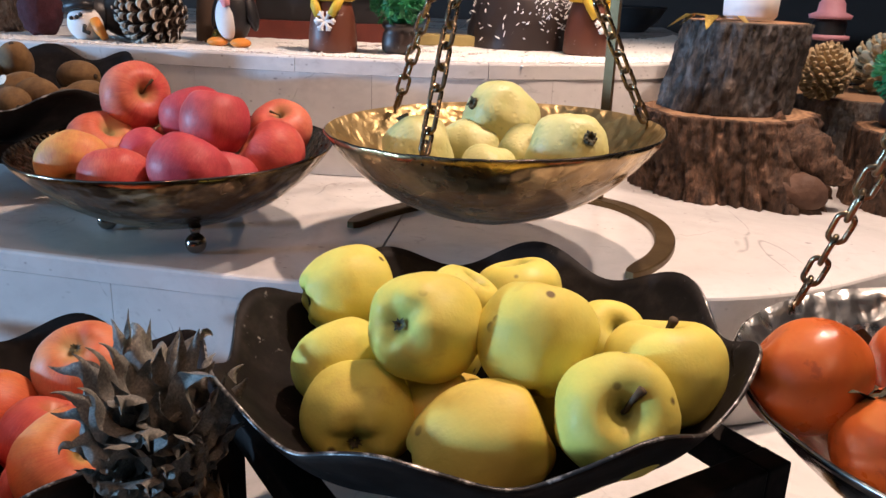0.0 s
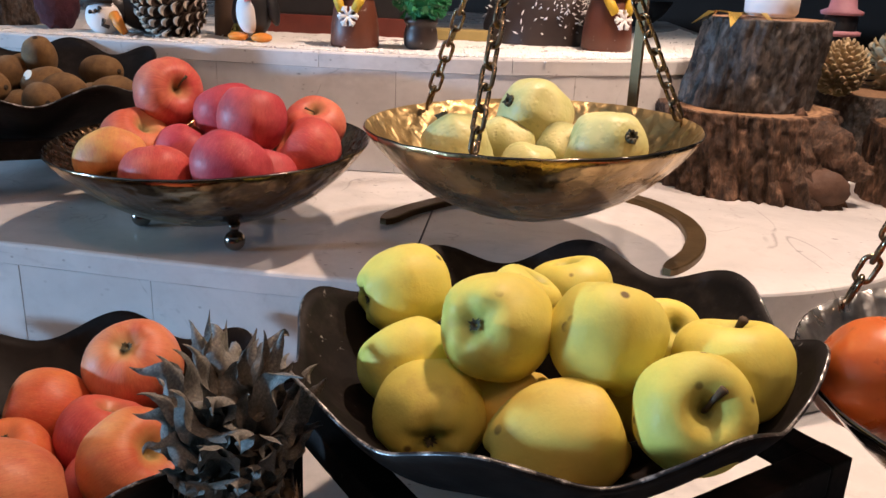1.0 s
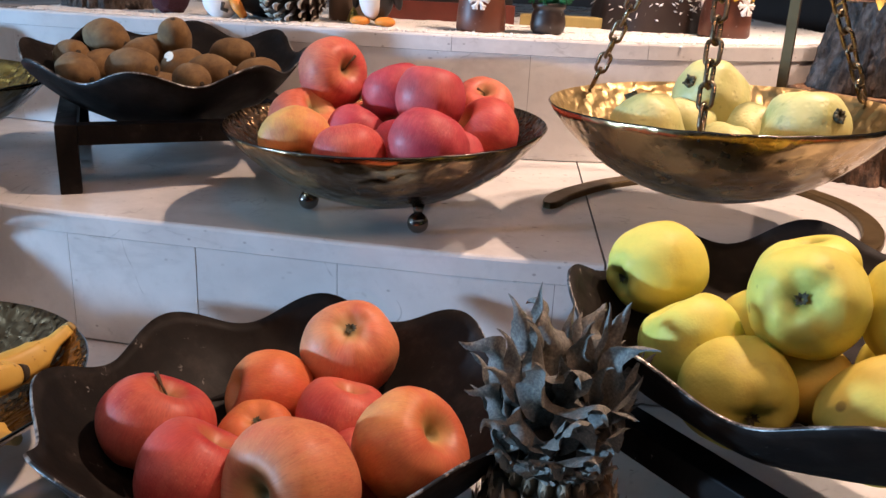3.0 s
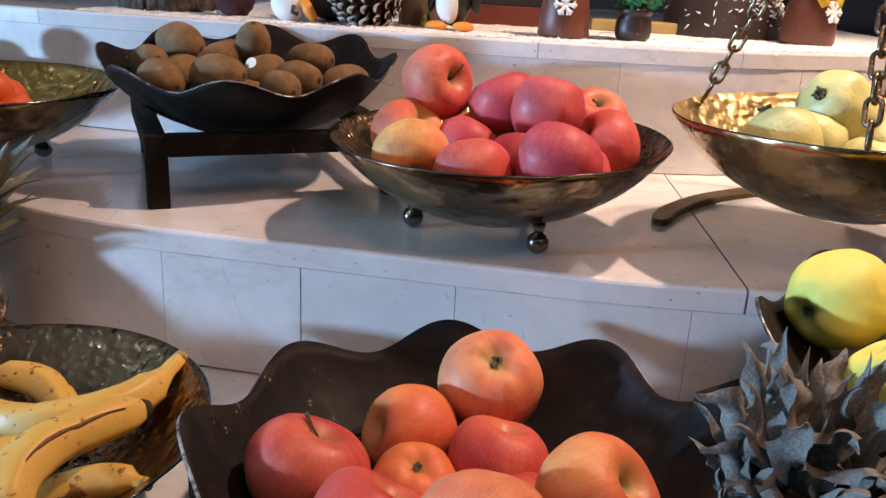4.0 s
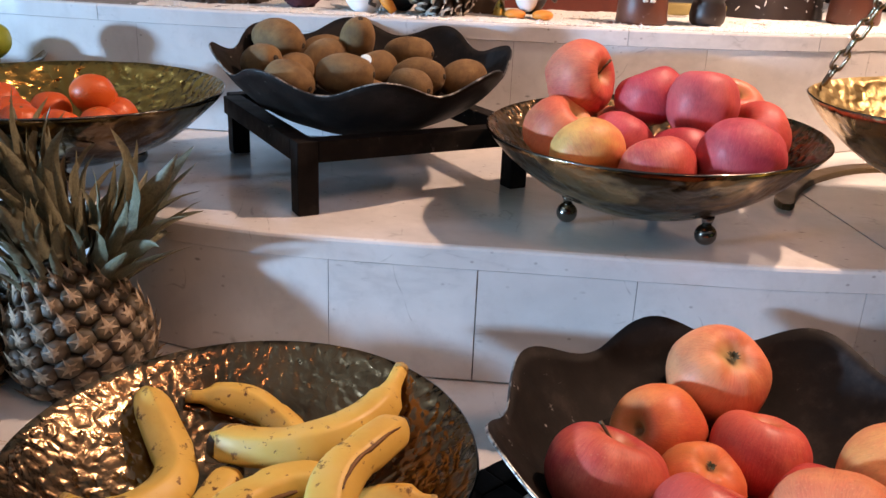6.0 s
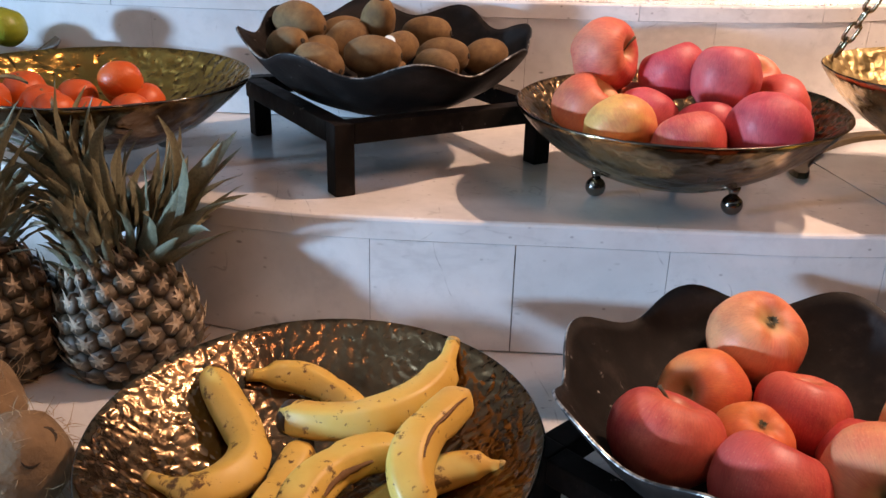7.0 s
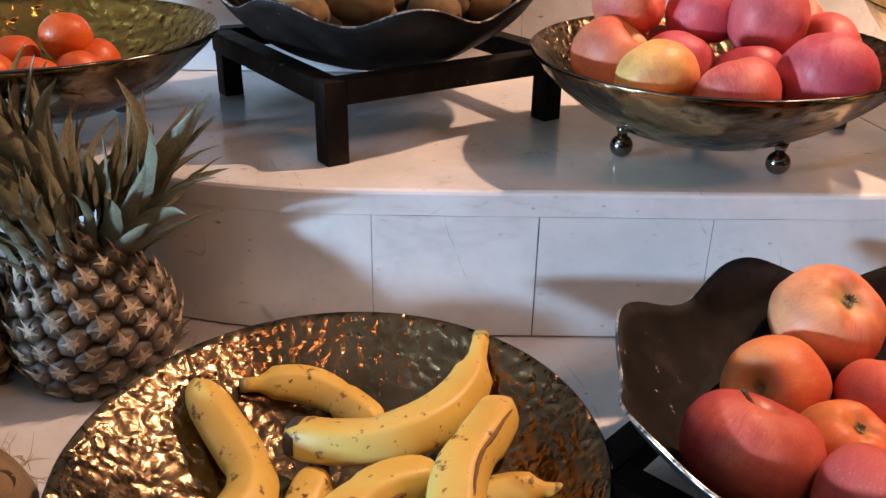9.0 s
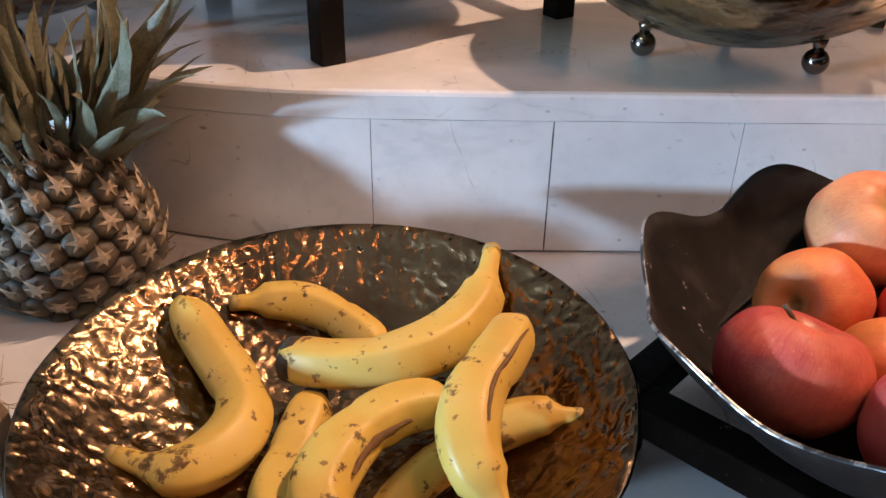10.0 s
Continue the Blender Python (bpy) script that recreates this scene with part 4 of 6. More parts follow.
for x, y, z, r, axis, spin, kind, st in [
        (-0.384, 1.013, 1.193, 0.0415, (0.68, -0.60, 0.30), 30, "red", (1, 1, 1)),
        (-0.262, 0.954, 1.178, 0.0392, (0.1, 0.2, 0.95), 30, "crimson", (0.98, 0.98, 1.10)),
        (-0.307, 1.001, 1.175, 0.0392, (-0.3, 0.3, 0.9), 80, "crimson", (1, 1, 1)),
        (-0.206, 1.020, 1.163, 0.0370, (0.1, -0.45, 0.85), 10, "red", (1, 1, 0.95)),
        (-0.200, 0.958, 1.142, 0.0405, (-0.75, -0.2, 0.55), 60, "red", (1, 1, 1)),
        (-0.252, 0.852, 1.144, 0.0425, (0.3, 0.5, 0.8), 45, "crimson", (1, 1, 0.97)),
        (-0.332, 0.852, 1.129, 0.0370, (-0.2, 0.6, 0.7), 0, "red", (1.05, 1.05, 0.95)),
        (-0.409, 0.970, 1.139, 0.0425, (0.55, -0.2, 0.75), 20, "peach", (1, 1, 0.98)),
        (-0.395, 0.885, 1.136, 0.0390, (0.25, -0.75, -0.45), 70, "gilt", (1, 1, 0.95)),
        (-0.345, 0.962, 1.131, 0.0370, (0.5, 0.4, 0.6), 20, "crimson", (1, 1, 1)),
        (-0.232, 0.900, 1.125, 0.0360, (0.1, 0.4, 0.9), 50, "crimson", (1, 1, 1)),
        (-0.287, 0.925, 1.128, 0.0350, (0.1, 0.4, 0.9), 80, "crimson", (1, 1, 1)),
        (-0.345, 1.040, 1.125, 0.0370, (0.1, 0.4, 0.9), 50, "red", (1, 1, 1))]:
    apple(kind, x, y, z, r, axis, spin, int(-x * 1000) % 5, dict(red="red apple with faint streaks in the bronze bowl", crimson="dark crimson apple in the bronze bowl", peach="peach and red blushed apple in the bronze bowl", gilt="yellow apple with an orange blush in the bronze bowl")[kind], RG, st, x in (-0.384, -0.206))
for x, y, z, r, axis, spin, kind, st in [
        (-0.300, 0.705, 0.989, 0.0445, (-0.10, 0.55, -0.85), 30, "peach", (1, 1, 0.96)),
        (-0.361, 0.657, 0.962, 0.0400, (-0.85, -0.45, 0.30), 30, "orange", (0.95, 0.95, 1.05)),
        (-0.424, 0.573, 0.976, 0.0425, (0.30, 0.25, 0.9), 10, "ruby", (1.03, 1.03, 0.97)),
        (-0.291, 0.624, 0.962, 0.0392, (0.2, 0.3, 0.9), 70, "ruby", (1, 1, 1)),
        (-0.349, 0.585, 0.961, 0.0330, (-0.10, 0.30, -0.95), 0, "orange", (1, 1, 0.95)),
        (-0.369, 0.510, 0.976, 0.0425, (0.4, 0.4, 0.8), 90, "ruby", (1, 1, 1)),
        (-0.297, 0.492, 0.988, 0.0460, (-0.53, -0.81, 0.26), 20, "peach", (1, 1, 1.04)),
        (-0.226, 0.550, 0.989, 0.0428, (0.66, -0.26, 0.70), 45, "blush", (1, 1, 0.98)),
        (-0.262, 0.575, 0.950, 0.0350, (0.3, 0.1, 0.9), 45, "ruby", (1, 1, 1)),
        (-0.330, 0.545, 0.945, 0.0310, (0.3, 0.1, 0.9), 45, "ruby", (1, 1, 1))]:
    apple(kind, x, y, z, r, axis, spin, int(-x * 1000) % 6, dict(ruby="red speckled apple in the black scalloped bowl", orange="orange red apple in the black scalloped bowl", peach="pale peach blushed apple in the black scalloped bowl", blush="orange blushed apple with a yellow top in the black scalloped bowl")[kind], MG, st, x in (-0.424,))


def lumpy(name, mat, radii, seed, lump, seg=28, rings=18, ends=0.0, lobes=0, deep=0.0):
    bm = bmesh.new()
    rows = []
    for i in range(rings + 1):
        f = max(0.03, min(math.pi - 0.03, math.pi * i / rings))
        row = []
        for k in range(seg):
            a = 2 * math.pi * k / seg
            r = math.sin(f) * (1 + deep * math.cos(lobes * a))
            z = math.cos(f) * (1 - ends * (math.exp(-(f / 0.3) ** 2) + math.exp(-((math.pi - f) / 0.3) ** 2)))
            p = Vector((r * math.cos(a), r * math.sin(a), z))
            p *= 1 + lump * noise.noise(p * 1.4 + Vector((seed * 2.1, seed, 0)))
            row.append(bm.verts.new((p.x * radii[0], p.y * radii[1], p.z * radii[2])))
        rows.append(row)
    grid_faces(bm, rows)
    bm.faces.new(rows[0][::-1]), bm.faces.new(rows[-1])
    bmesh.ops.recalc_face_normals(bm, faces=bm.faces)
    return mesh_of(name, bm, M[mat])


def fruit(name, me, place, axis, spin, label, category, group, scale=1.0):
    ob = part(name, me, None)
    ob.matrix_basis = Matrix.Translation(place) @ turn_to(axis, spin) @ Matrix.Scale(scale, 4)
    return tagged(ob, label, category, group)


KIWI = [lumpy("kiwi", "kiwi", (0.0222, 0.0230, 0.0335), k, 0.06, ends=0.05) for k in range(4)]
bm = bmesh.new()
revolve(bm, [(0.0035, 0.0), (0.0028, 0.0018), (0.0005, 0.0010)], 10)
NUB = mesh_of("stem_scar", bm, M["banana_tip"])
for k, (x, y, z, axis, s) in enumerate([
        (-0.751, 1.199, 1.202, (0.9, -0.35, -0.15), 1.14), (-0.758, 1.113, 1.184, (0.5, -0.5, 0.2), 0.98), (-0.647, 1.189, 1.206, (0.15, -0.45, 0.85), 1.02),
        (-0.690, 1.168, 1.182, (0.75, 0.4, 0.5), 1.05), (-0.652, 1.062, 1.180, (0.95, -0.15, 0.05), 1.08), (-0.621, 1.150, 1.176, (0.7, 0.6, 0.2), 0.96),
        (-0.581, 1.235, 1.184, (0.9, -0.3, 0.1), 1.10), (-0.715, 1.045, 1.174, (0.8, -0.5, -0.2), 1.0), (-0.576, 1.062, 1.168, (0.7, -0.7, 0.0), 0.98),
        (-0.566, 1.100, 1.174, (0.9, -0.3, 0.1), 1.05), (-0.511, 1.125, 1.171, (0.8, 0.4, 0.25), 1.0), (-0.720, 1.118, 1.174, (0.4, 0.8, 0.1), 0.95),
        (-0.640, 1.130, 1.148, (0.9, 0.3, 0.1), 1.0), (-0.560, 1.160, 1.156, (0.5, -0.8, 0.1), 1.0), (-0.695, 1.235, 1.184, (0.9, 0.1, 0.1), 1.0)]):
    ob = fruit("kiwi", KIWI[k % 4], (x, y, z), axis, k * 37, "brown fuzzy kiwi in the black scalloped bowl", "kiwi", "kiwis in the black bowl", s)
    part("stem_scar", NUB, None, ob, m=pose(0, 0, 0.0312))
    if k == 5:
        bm = bmesh.new()
        rows = [[bm.verts.new((0.0095 * q * math.cos(a), 0.0075 * q * math.sin(a), -0.0012 * q * q)) for a in (2 * math.pi * j / 14 for j in range(14))] for q in (0.05, 0.5, 1.0)]
        grid_faces(bm, rows)
        local = ob.matrix_basis.inverted().to_3x3() @ Vector((-0.35, -0.75, 0.62))
        local.normalize()
        d = Vector((local.x * 0.0240, local.y * 0.0246, local.z * 0.0325)) / math.sqrt(1) * 1.03
        part("sticker", bm, M["sticker"], ob, "small white paper fruit sticker", Matrix.Translation(d) @ turn_to(local))

GREEN_NUB = NUB.copy()
GREEN_NUB.materials[0] = M["leaf"]
CLEM = [lumpy("clementine", "clementine", (0.0265, 0.0262, 0.0242), k + 5, 0.05, ends=0.10) for k in range(3)]
for k, (x, y, z, s) in enumerate([(-0.960, 1.096, 1.141, 1.0), (-1.042, 1.058, 1.117, 1.0), (-1.022, 1.118, 1.115, 0.95), (-0.934, 1.100, 1.114, 0.92), (-0.975, 1.030, 1.112, 0.92), (-1.080, 1.105, 1.125, 1.0), (-0.975, 1.150, 1.122, 1.0), (-1.010, 1.010, 1.121, 0.9), (-1.095, 1.040, 1.128, 0.95), (-0.940, 1.055, 1.112, 0.9)]):
    ob = fruit("clementine", CLEM[k % 3], (x, y, z), (0.2 * math.sin(k * 2), 0.3 * math.cos(k * 3), 0.9), k * 50, "bright orange clementine in the gold lined bowl", "clementine", "clementines in the bowl", s)
    part("stem_scar", GREEN_NUB, None, ob, m=pose(0, 0, 0.0214) @ Matrix.Scale(0.55, 4))
bm = bmesh.new()
rows = [[bm.verts.new((t * 0.04, w * 0.011 * math.sin(math.pi * t) ** 0.8, 0.006 * math.sin(3 * t) + 0.003 * w * w)) for w in (-1, -0.5, 0, 0.5, 1)] for t in (0.02, 0.2, 0.4, 0.6, 0.8, 0.98)]
grid_faces(bm, rows, False)
tagged(part("leaf", bm, M["leaf"], m=pose(-1.075, 1.005, 1.155, 0, 10, 20)), "dark green citrus leaf lying on clementines", "leaf")

GUAVA = [lumpy("guava", "guava", (0.041, 0.042, 0.044), k + 9, 0.16, 40, 26, 0.08, 6, 0.020) for k in range(4)]
for k, (x, y, z, r, axis) in enumerate([(0.056, 1.026, 1.187, 0.0430, (-0.6, -0.5, 0.4)), (0.133, 0.927, 1.172, 0.0440, (0.42, -0.72, 0.45)), (-0.027, 0.929, 1.159, 0.0420, (-0.4, 0.3, 0.8)), (0.022, 1.000, 1.153, 0.0380, (0.9, 0.1, 0.2)), (0.050, 0.905, 1.147, 0.0320, (0.2, 0.9, -0.2)), (0.090, 0.962, 1.160, 0.0310, (0.8, 0.4, 0.4))]):
    ob = fruit("guava", GUAVA[k % 4], (x, y, z), axis, k * 63, "pale green yellow guava with a waxy skin, in the hanging bowl", "guava", "guavas in the hanging bowl", r / 0.042)
    tops = sorted(v.co.z for v in ob.data.vertices if v.co.x ** 2 + v.co.y ** 2 < 0.008 ** 2 and v.co.z > 0)
    zt = sum(tops) / len(tops) + 0.0008
    bm = bmesh.new()
    for j in range(9):
        a = 2 * math.pi * j / 9
        q = 0.8 + 0.35 * math.sin(j * 2.7)
        tube(bm, [(0.003 * math.cos(a), 0.003 * math.sin(a), zt - 0.001), (0.0052 * math.cos(a), 0.0052 * math.sin(a), zt + 0.0018), (0.0078 * q * math.cos(a + 0.2), 0.0078 * q * math.sin(a + 0.2), zt + 0.0030)], [0.0022, 0.0022, 0.0008], 6)
    revolve(bm, [(0.0070, zt - 0.0012), (0.0058, zt + 0.0006), (0.0005, zt + 0.0002)], 14)
    part("crown", bm, M["calyx"], ob, "dark dry blossom crown")

PERS = lumpy("persimmon", "persimmon", (0.041, 0.041, 0.036), 3, 0.04, 36, 22, 0.12, 4, 0.02)
for k, (x, y, z, r, axis) in enumerate([(0.287, 0.571, 1.099, 0.0415, (0.75, -0.25, -0.55)), (0.332, 0.530, 1.078, 0.0400, (-0.35, 0.35, 0.85)), (0.372, 0.600, 1.098, 0.0380, (0.4, 0.3, 0.8)), (0.44, 0.53, 1.085, 0.04, (0.2, 0.2, 0.9)), (0.34, 0.635, 1.066, 0.036, (0.2, 0.6, 0.6)), (0.47, 0.62, 1.085, 0.04, (0.1, 0.1, 0.9))]):
    ob = fruit("persimmon", PERS, (x, y, z), axis, k * 41, "glossy orange red persimmon in the silver hanging bowl", "persimmon", "persimmons in the hanging bowl", r / 0.041)
    for j in range(4):
        bm = bmesh.new()
        a = math.pi / 2 * j + 0.4
        u, v = Vector((math.cos(a), math.sin(a), 0)), Vector((-math.sin(a), math.cos(a), 0))
        rows = [[bm.verts.new(u * (0.003 + 0.021 * t) + v * (w * 0.0105 * math.sin(0.35 + 2.5 * t)) + Vector((0, 0, 0.0345 + 0.010 * t * t - 0.003 * abs(w) + 0.002 * math.sin(7 * t + j)))) for w in (-1, -0.4, 0.4, 1)] for t in (0, 0.25, 0.5, 0.75, 1.0)]
        grid_faces(bm, rows, False)
        part("sepal", bm, M["calyx"], ob, "curled dry brown sepal")


def banana(k, pts, r0):
    line = smooth_line(pts, 26)
    mid = line[13].copy()
    bm = bmesh.new()
    rad = []
    for i in range(26):
        t = i / 25
        if t < 0.16:
            f = 0.34 + 0.10 * t / 0.16 if t < 0.10 else 0.42 + 0.40 * (t - 0.10) / 0.06
        else:
            f = 0.82 + 0.18 * math.sin(math.pi * min(1, (t - 0.16) / 0.5)) if t < 0.66 else 0.82 + 0.10 * (1 - (t - 0.66) / 0.34)
        if k == 2 and t > 0.66:
            f = 0.86 if t < 0.93 else 0.86 - 2.6 * (t - 0.93)
        elif t > 0.86:
            f *= math.sqrt(max(0.05, 1 - ((t - 0.86) / 0.145) ** 2))
        rad.append(r0 * f)
    tube(bm, [p - mid for p in line], rad, 40, shape=lambda a: 0.96 * (0.45 + 0.55 * math.cos(math.pi / 5) / math.cos((a + 0.3 * k) % (2 * math.pi / 5) - math.pi / 5)) * (1.06 + 0.012 * math.cos(3 * a + k)))
    ob = part("banana", bm, M["banana"], m=Matrix.Translation(mid))
    tagged(ob, "ripe yellow banana with brown freckles in the bronze bowl", "banana", "bananas in the bronze bowl")
    d = (line[-1] - line[-2]).normalized()
    bm = bmesh.new()
    blunt = 1.5 if k == 2 else (0.5 if k == 0 else 1.0)
    back = 0.009 if k == 2 else 0.004
    tube(bm, [line[-1] - mid - d * back, line[-1] - mid - d * 0.001, line[-1] - mid + d * 0.003, line[-1] - mid + d * 0.0045], [r0 * (0.79 if k == 2 else 0.46 * blunt), r0 * (0.73 if k == 2 else 0.44 * blunt), r0 * 0.34 * blunt, r0 * 0.15], 20, shape=lambda a: 1 + 0.05 * math.cos(3 * a + k))
    part("tip", bm, M["banana_tip"], ob, "blackened blossom tip")
    if k in (3, 4):
        lo, hi, wide, side = {3: (8, 21, 0.0017, Vector((0.50, -0.45, 0.75))), 4: (10, 20, 0.0030, Vector((0.5, -0.75, 0.3)))}[k]
        bm = bmesh.new()
        strip = []
        for i in range(lo, hi + 1):
            dd = (line[i + 1] - line[i - 1]).normalized()
            out = (side - dd * side.dot(dd)).normalized()
            over = dd.cross(out)
            w = wide * (0.35 + 0.65 * math.sin(math.pi * (i - lo) / (hi - lo))) * (1 + 0.6 * noise.noise(Vector((i * 1.7, k, 0))))
            turn = 0.08 * noise.noise(Vector((i * 0.5, k * 3.1, 1)))
            out = (out + over * turn).normalized()
            r = rad[i] * 1.05
            strip.append([bm.verts.new(line[i] - mid + out * (r + h) + over * q) for q, h in ((-w, -0.0012), (-w * 0.4, 0.0002), (w * 0.5, 0.0002), (w, -0.0012))])
        grid_faces(bm, strip, False)
        part("bruise", bm, M["bruise"], ob, "long dark brown scar in the peel")
    d = (line[0] - line[1]).normalized()
    bm = bmesh.new()
    tube(bm, [line[0] - mid - d * 0.002, line[0] - mid + d * 0.003], [r0 * 0.36, r0 * 0.33], 10)
    part("stem_end", bm, M["stalk"], ob)


for k, (pts, r0) in enumerate([
        ([(-0.815, 0.588, 0.934), (-0.776, 0.576, 0.930), (-0.749, 0.600, 0.928), (-0.747, 0.632, 0.932), (-0.772, 0.675, 0.946), (-0.792, 0.705, 0.962)], 0.0190),
        ([(-0.757, 0.714, 0.950), (-0.725, 0.722, 0.944), (-0.700, 0.719, 0.938), (-0.676, 0.702, 0.932), (-0.655, 0.679, 0.928)], 0.0165),
        ([(-0.574, 0.724, 0.976), (-0.590, 0.680, 0.962), (-0.616, 0.648, 0.957), (-0.654, 0.632, 0.955), (-0.690, 0.638, 0.950), (-0.718, 0.652, 0.946)], 0.0195),
        ([(-0.600, 0.500, 0.945), (-0.617, 0.535, 0.967), (-0.612, 0.567, 0.976), (-0.590, 0.602, 0.978), (-0.571, 0.640, 0.972)], 0.0190),
        ([(-0.680, 0.495, 0.942), (-0.698, 0.535, 0.938), (-0.686, 0.566, 0.944), (-0.656, 0.591, 0.948), (-0.618, 0.600, 0.948)], 0.0195),
        ([(-0.712, 0.515, 0.932), (-0.722, 0.552, 0.922), (-0.713, 0.590, 0.924), (-0.700, 0.630, 0.934)], 0.0185),
        ([(-0.545, 0.580, 0.946), (-0.573, 0.585, 0.943), (-0.604, 0.579, 0.936), (-0.640, 0.560, 0.926), (-0.67, 0.53, 0.922)], 0.0150)]):
    banana(k, pts, r0)


# ---- pineapples and coconuts ----
def eye_mesh(seed):
    """One bulging eye of the rind with a dry pointed bract lying on it like a star."""
    rnd = random.Random(seed)
    bm = bmesh.new()
    n = 8
    rows = []
    for q, h in ((1.0, -0.002), (0.93, 0.0022), (0.74, 0.0052), (0.42, 0.0064), (0.12, 0.0062)):
        rows.append([bm.verts.new((0.0096 * q * math.cos(a) * (1 + 0.05 * rnd.uniform(-1, 1)), 0.0088 * q * math.sin(a) * (1 + 0.05 * rnd.uniform(-1, 1)), h + rnd.uniform(-0.0005, 0.0005))) for a in (2 * math.pi * k / n + math.pi / 8 for k in range(n))])
    grid_faces(bm, rows)
    bm.faces.new(rows[-1])
    mid = bm.verts.new((0, 0.0005, 0.0092))
    arms = []
    for deg, ln, tz in ((95, 0.0098, 0.0125), (20, 0.0078, 0.0068), (-38, 0.0070, 0.0052), (-95, 0.0062, 0.0058), (-142, 0.0070, 0.0052), (160, 0.0078, 0.0068)):
        a = radians(deg + rnd.uniform(-12, 12))
        ln *= rnd.uniform(0.8, 1.15)
        tip = bm.verts.new((ln * math.cos(a), ln * math.sin(a), tz + rnd.uniform(-0.0004, 0.0012)))
        b = a + radians(32)
        dip = bm.verts.new((0.0026 * math.cos(b), 0.0026 * math.sin(b), 0.0074))
        arms.append((tip, dip))
    for k, (tip, dip) in enumerate(arms):
        before = arms[(k + 1) % 6][1]
        bm.faces.new((mid, tip, dip)).material_index = 1
        bm.faces.new((mid, before, tip)).material_index = 1
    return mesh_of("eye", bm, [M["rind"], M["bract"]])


EYES = [eye_mesh(k) for k in range(5)]


def leaf_mesh(length, width, curl, twist, seed, mat, ragged=0.0):
    rnd = random.Random(seed)
    bm = bmesh.new()
    rows = []
    pos = Vector((0, 0, 0))
    n = 11
    for i in range(n + 1):
        t = i / n
        w = width * (0.75 + 0.5 * t if t < 0.25 else (0.875 + 0.02) * (1 - ((t - 0.25) / 0.75) ** 1.6)) + 0.0006
        ang = curl * t * t * 1.2 + ragged * rnd.uniform(-0.25, 0.25)
        tw = twist * t + ragged * rnd.uniform(-0.3, 0.3)
        d = Vector((math.sin(ang), 0, math.cos(ang)))
        pos = pos + d * (length / n)
        side = Vector((0, math.cos(tw), 0)) + Vector((math.cos(ang), 0, -math.sin(ang))) * math.sin(tw)
        nor = d.cross(side)
        rows.append([bm.verts.new(pos + side * (w * q * (1 + ragged * rnd.uniform(-0.3, 0.3))) + nor * (w * 0.45 * q * q + (0.0008 if abs(q) < 0.2 else 0))) for q in (-1, -0.5, 0, 0.5, 1)])
    grid_faces(bm, rows, False)
    return mesh_of("leaf", bm, M[mat])


def withered_leaf(width, curl, twist, tip, seed):
    """A dried leaf of unit length: rolled lengthwise, waved and torn along its edges, the tip curled over."""
    bm = bmesh.new()
    rows = []
    pos = Vector((0, 0, 0))
    n = 22
    for i in range(n + 1):
        t = i / n
        w = width * (0.80 + 0.35 * math.sin(math.pi * min(1.0, t / 0.55)) if t < 0.35 else 1.115 * max(0.0, 1 - ((t - 0.35) / 0.65) ** 1.25)) + 0.004
        ang = curl * t * t + tip * max(0.0, t - 0.62) ** 1.4 * 5.0 + 0.60 * noise.noise(Vector((t * 4.3, seed * 1.7, 0)))
        tw = twist * t * t + 1.5 * noise.noise(Vector((t * 3.7, seed * 2.3, 5)))
        d = Vector((math.sin(ang), 0, math.cos(ang)))
        pos = pos + d / n
        side = Vector((0, math.cos(tw), 0)) + Vector((math.cos(ang), 0, -math.sin(ang))) * math.sin(tw)
        nor = d.cross(side)
        row = []
        for q in (-1, -0.66, -0.33, 0, 0.33, 0.66, 1):
            edge = 1 + abs(q) * (0.60 * noise.noise(Vector((t * 5, seed + q, 2))) + 0.30 * noise.noise(Vector((t * 15, seed - q, 7))))
            roll = w * (0.75 * q * q + 0.22 * q * noise.noise(Vector((t * 7, seed, 9))))
            row.append(bm.verts.new(pos + side * (w * q * 0.9 * edge) - nor * roll))
        rows.append(row)
    grid_faces(bm, rows, False)
    return mesh_of("leaf", bm, M["dryleaf"])


LEAVES = [leaf_mesh(1.0, 0.100 + 0.014 * k, (0.35, 0.6, 0.8, 0.2)[k], (0.3, -0.5, 0.7, 0.0)[k], k, "leaf", 0.42) for k in range(4)]
DRY = [withered_leaf(0.105 + 0.026 * (k % 4), (0.2, 0.7, -0.3, 0.5, 0.0, 0.9)[k % 6], (1.2, -1.5, 0.7, -0.8, 2.0, 1.6, -2.2)[k % 7], (0.5, -0.3, 1.1, 0.1, -0.7)[k % 5], k + 10) for k in range(12)]


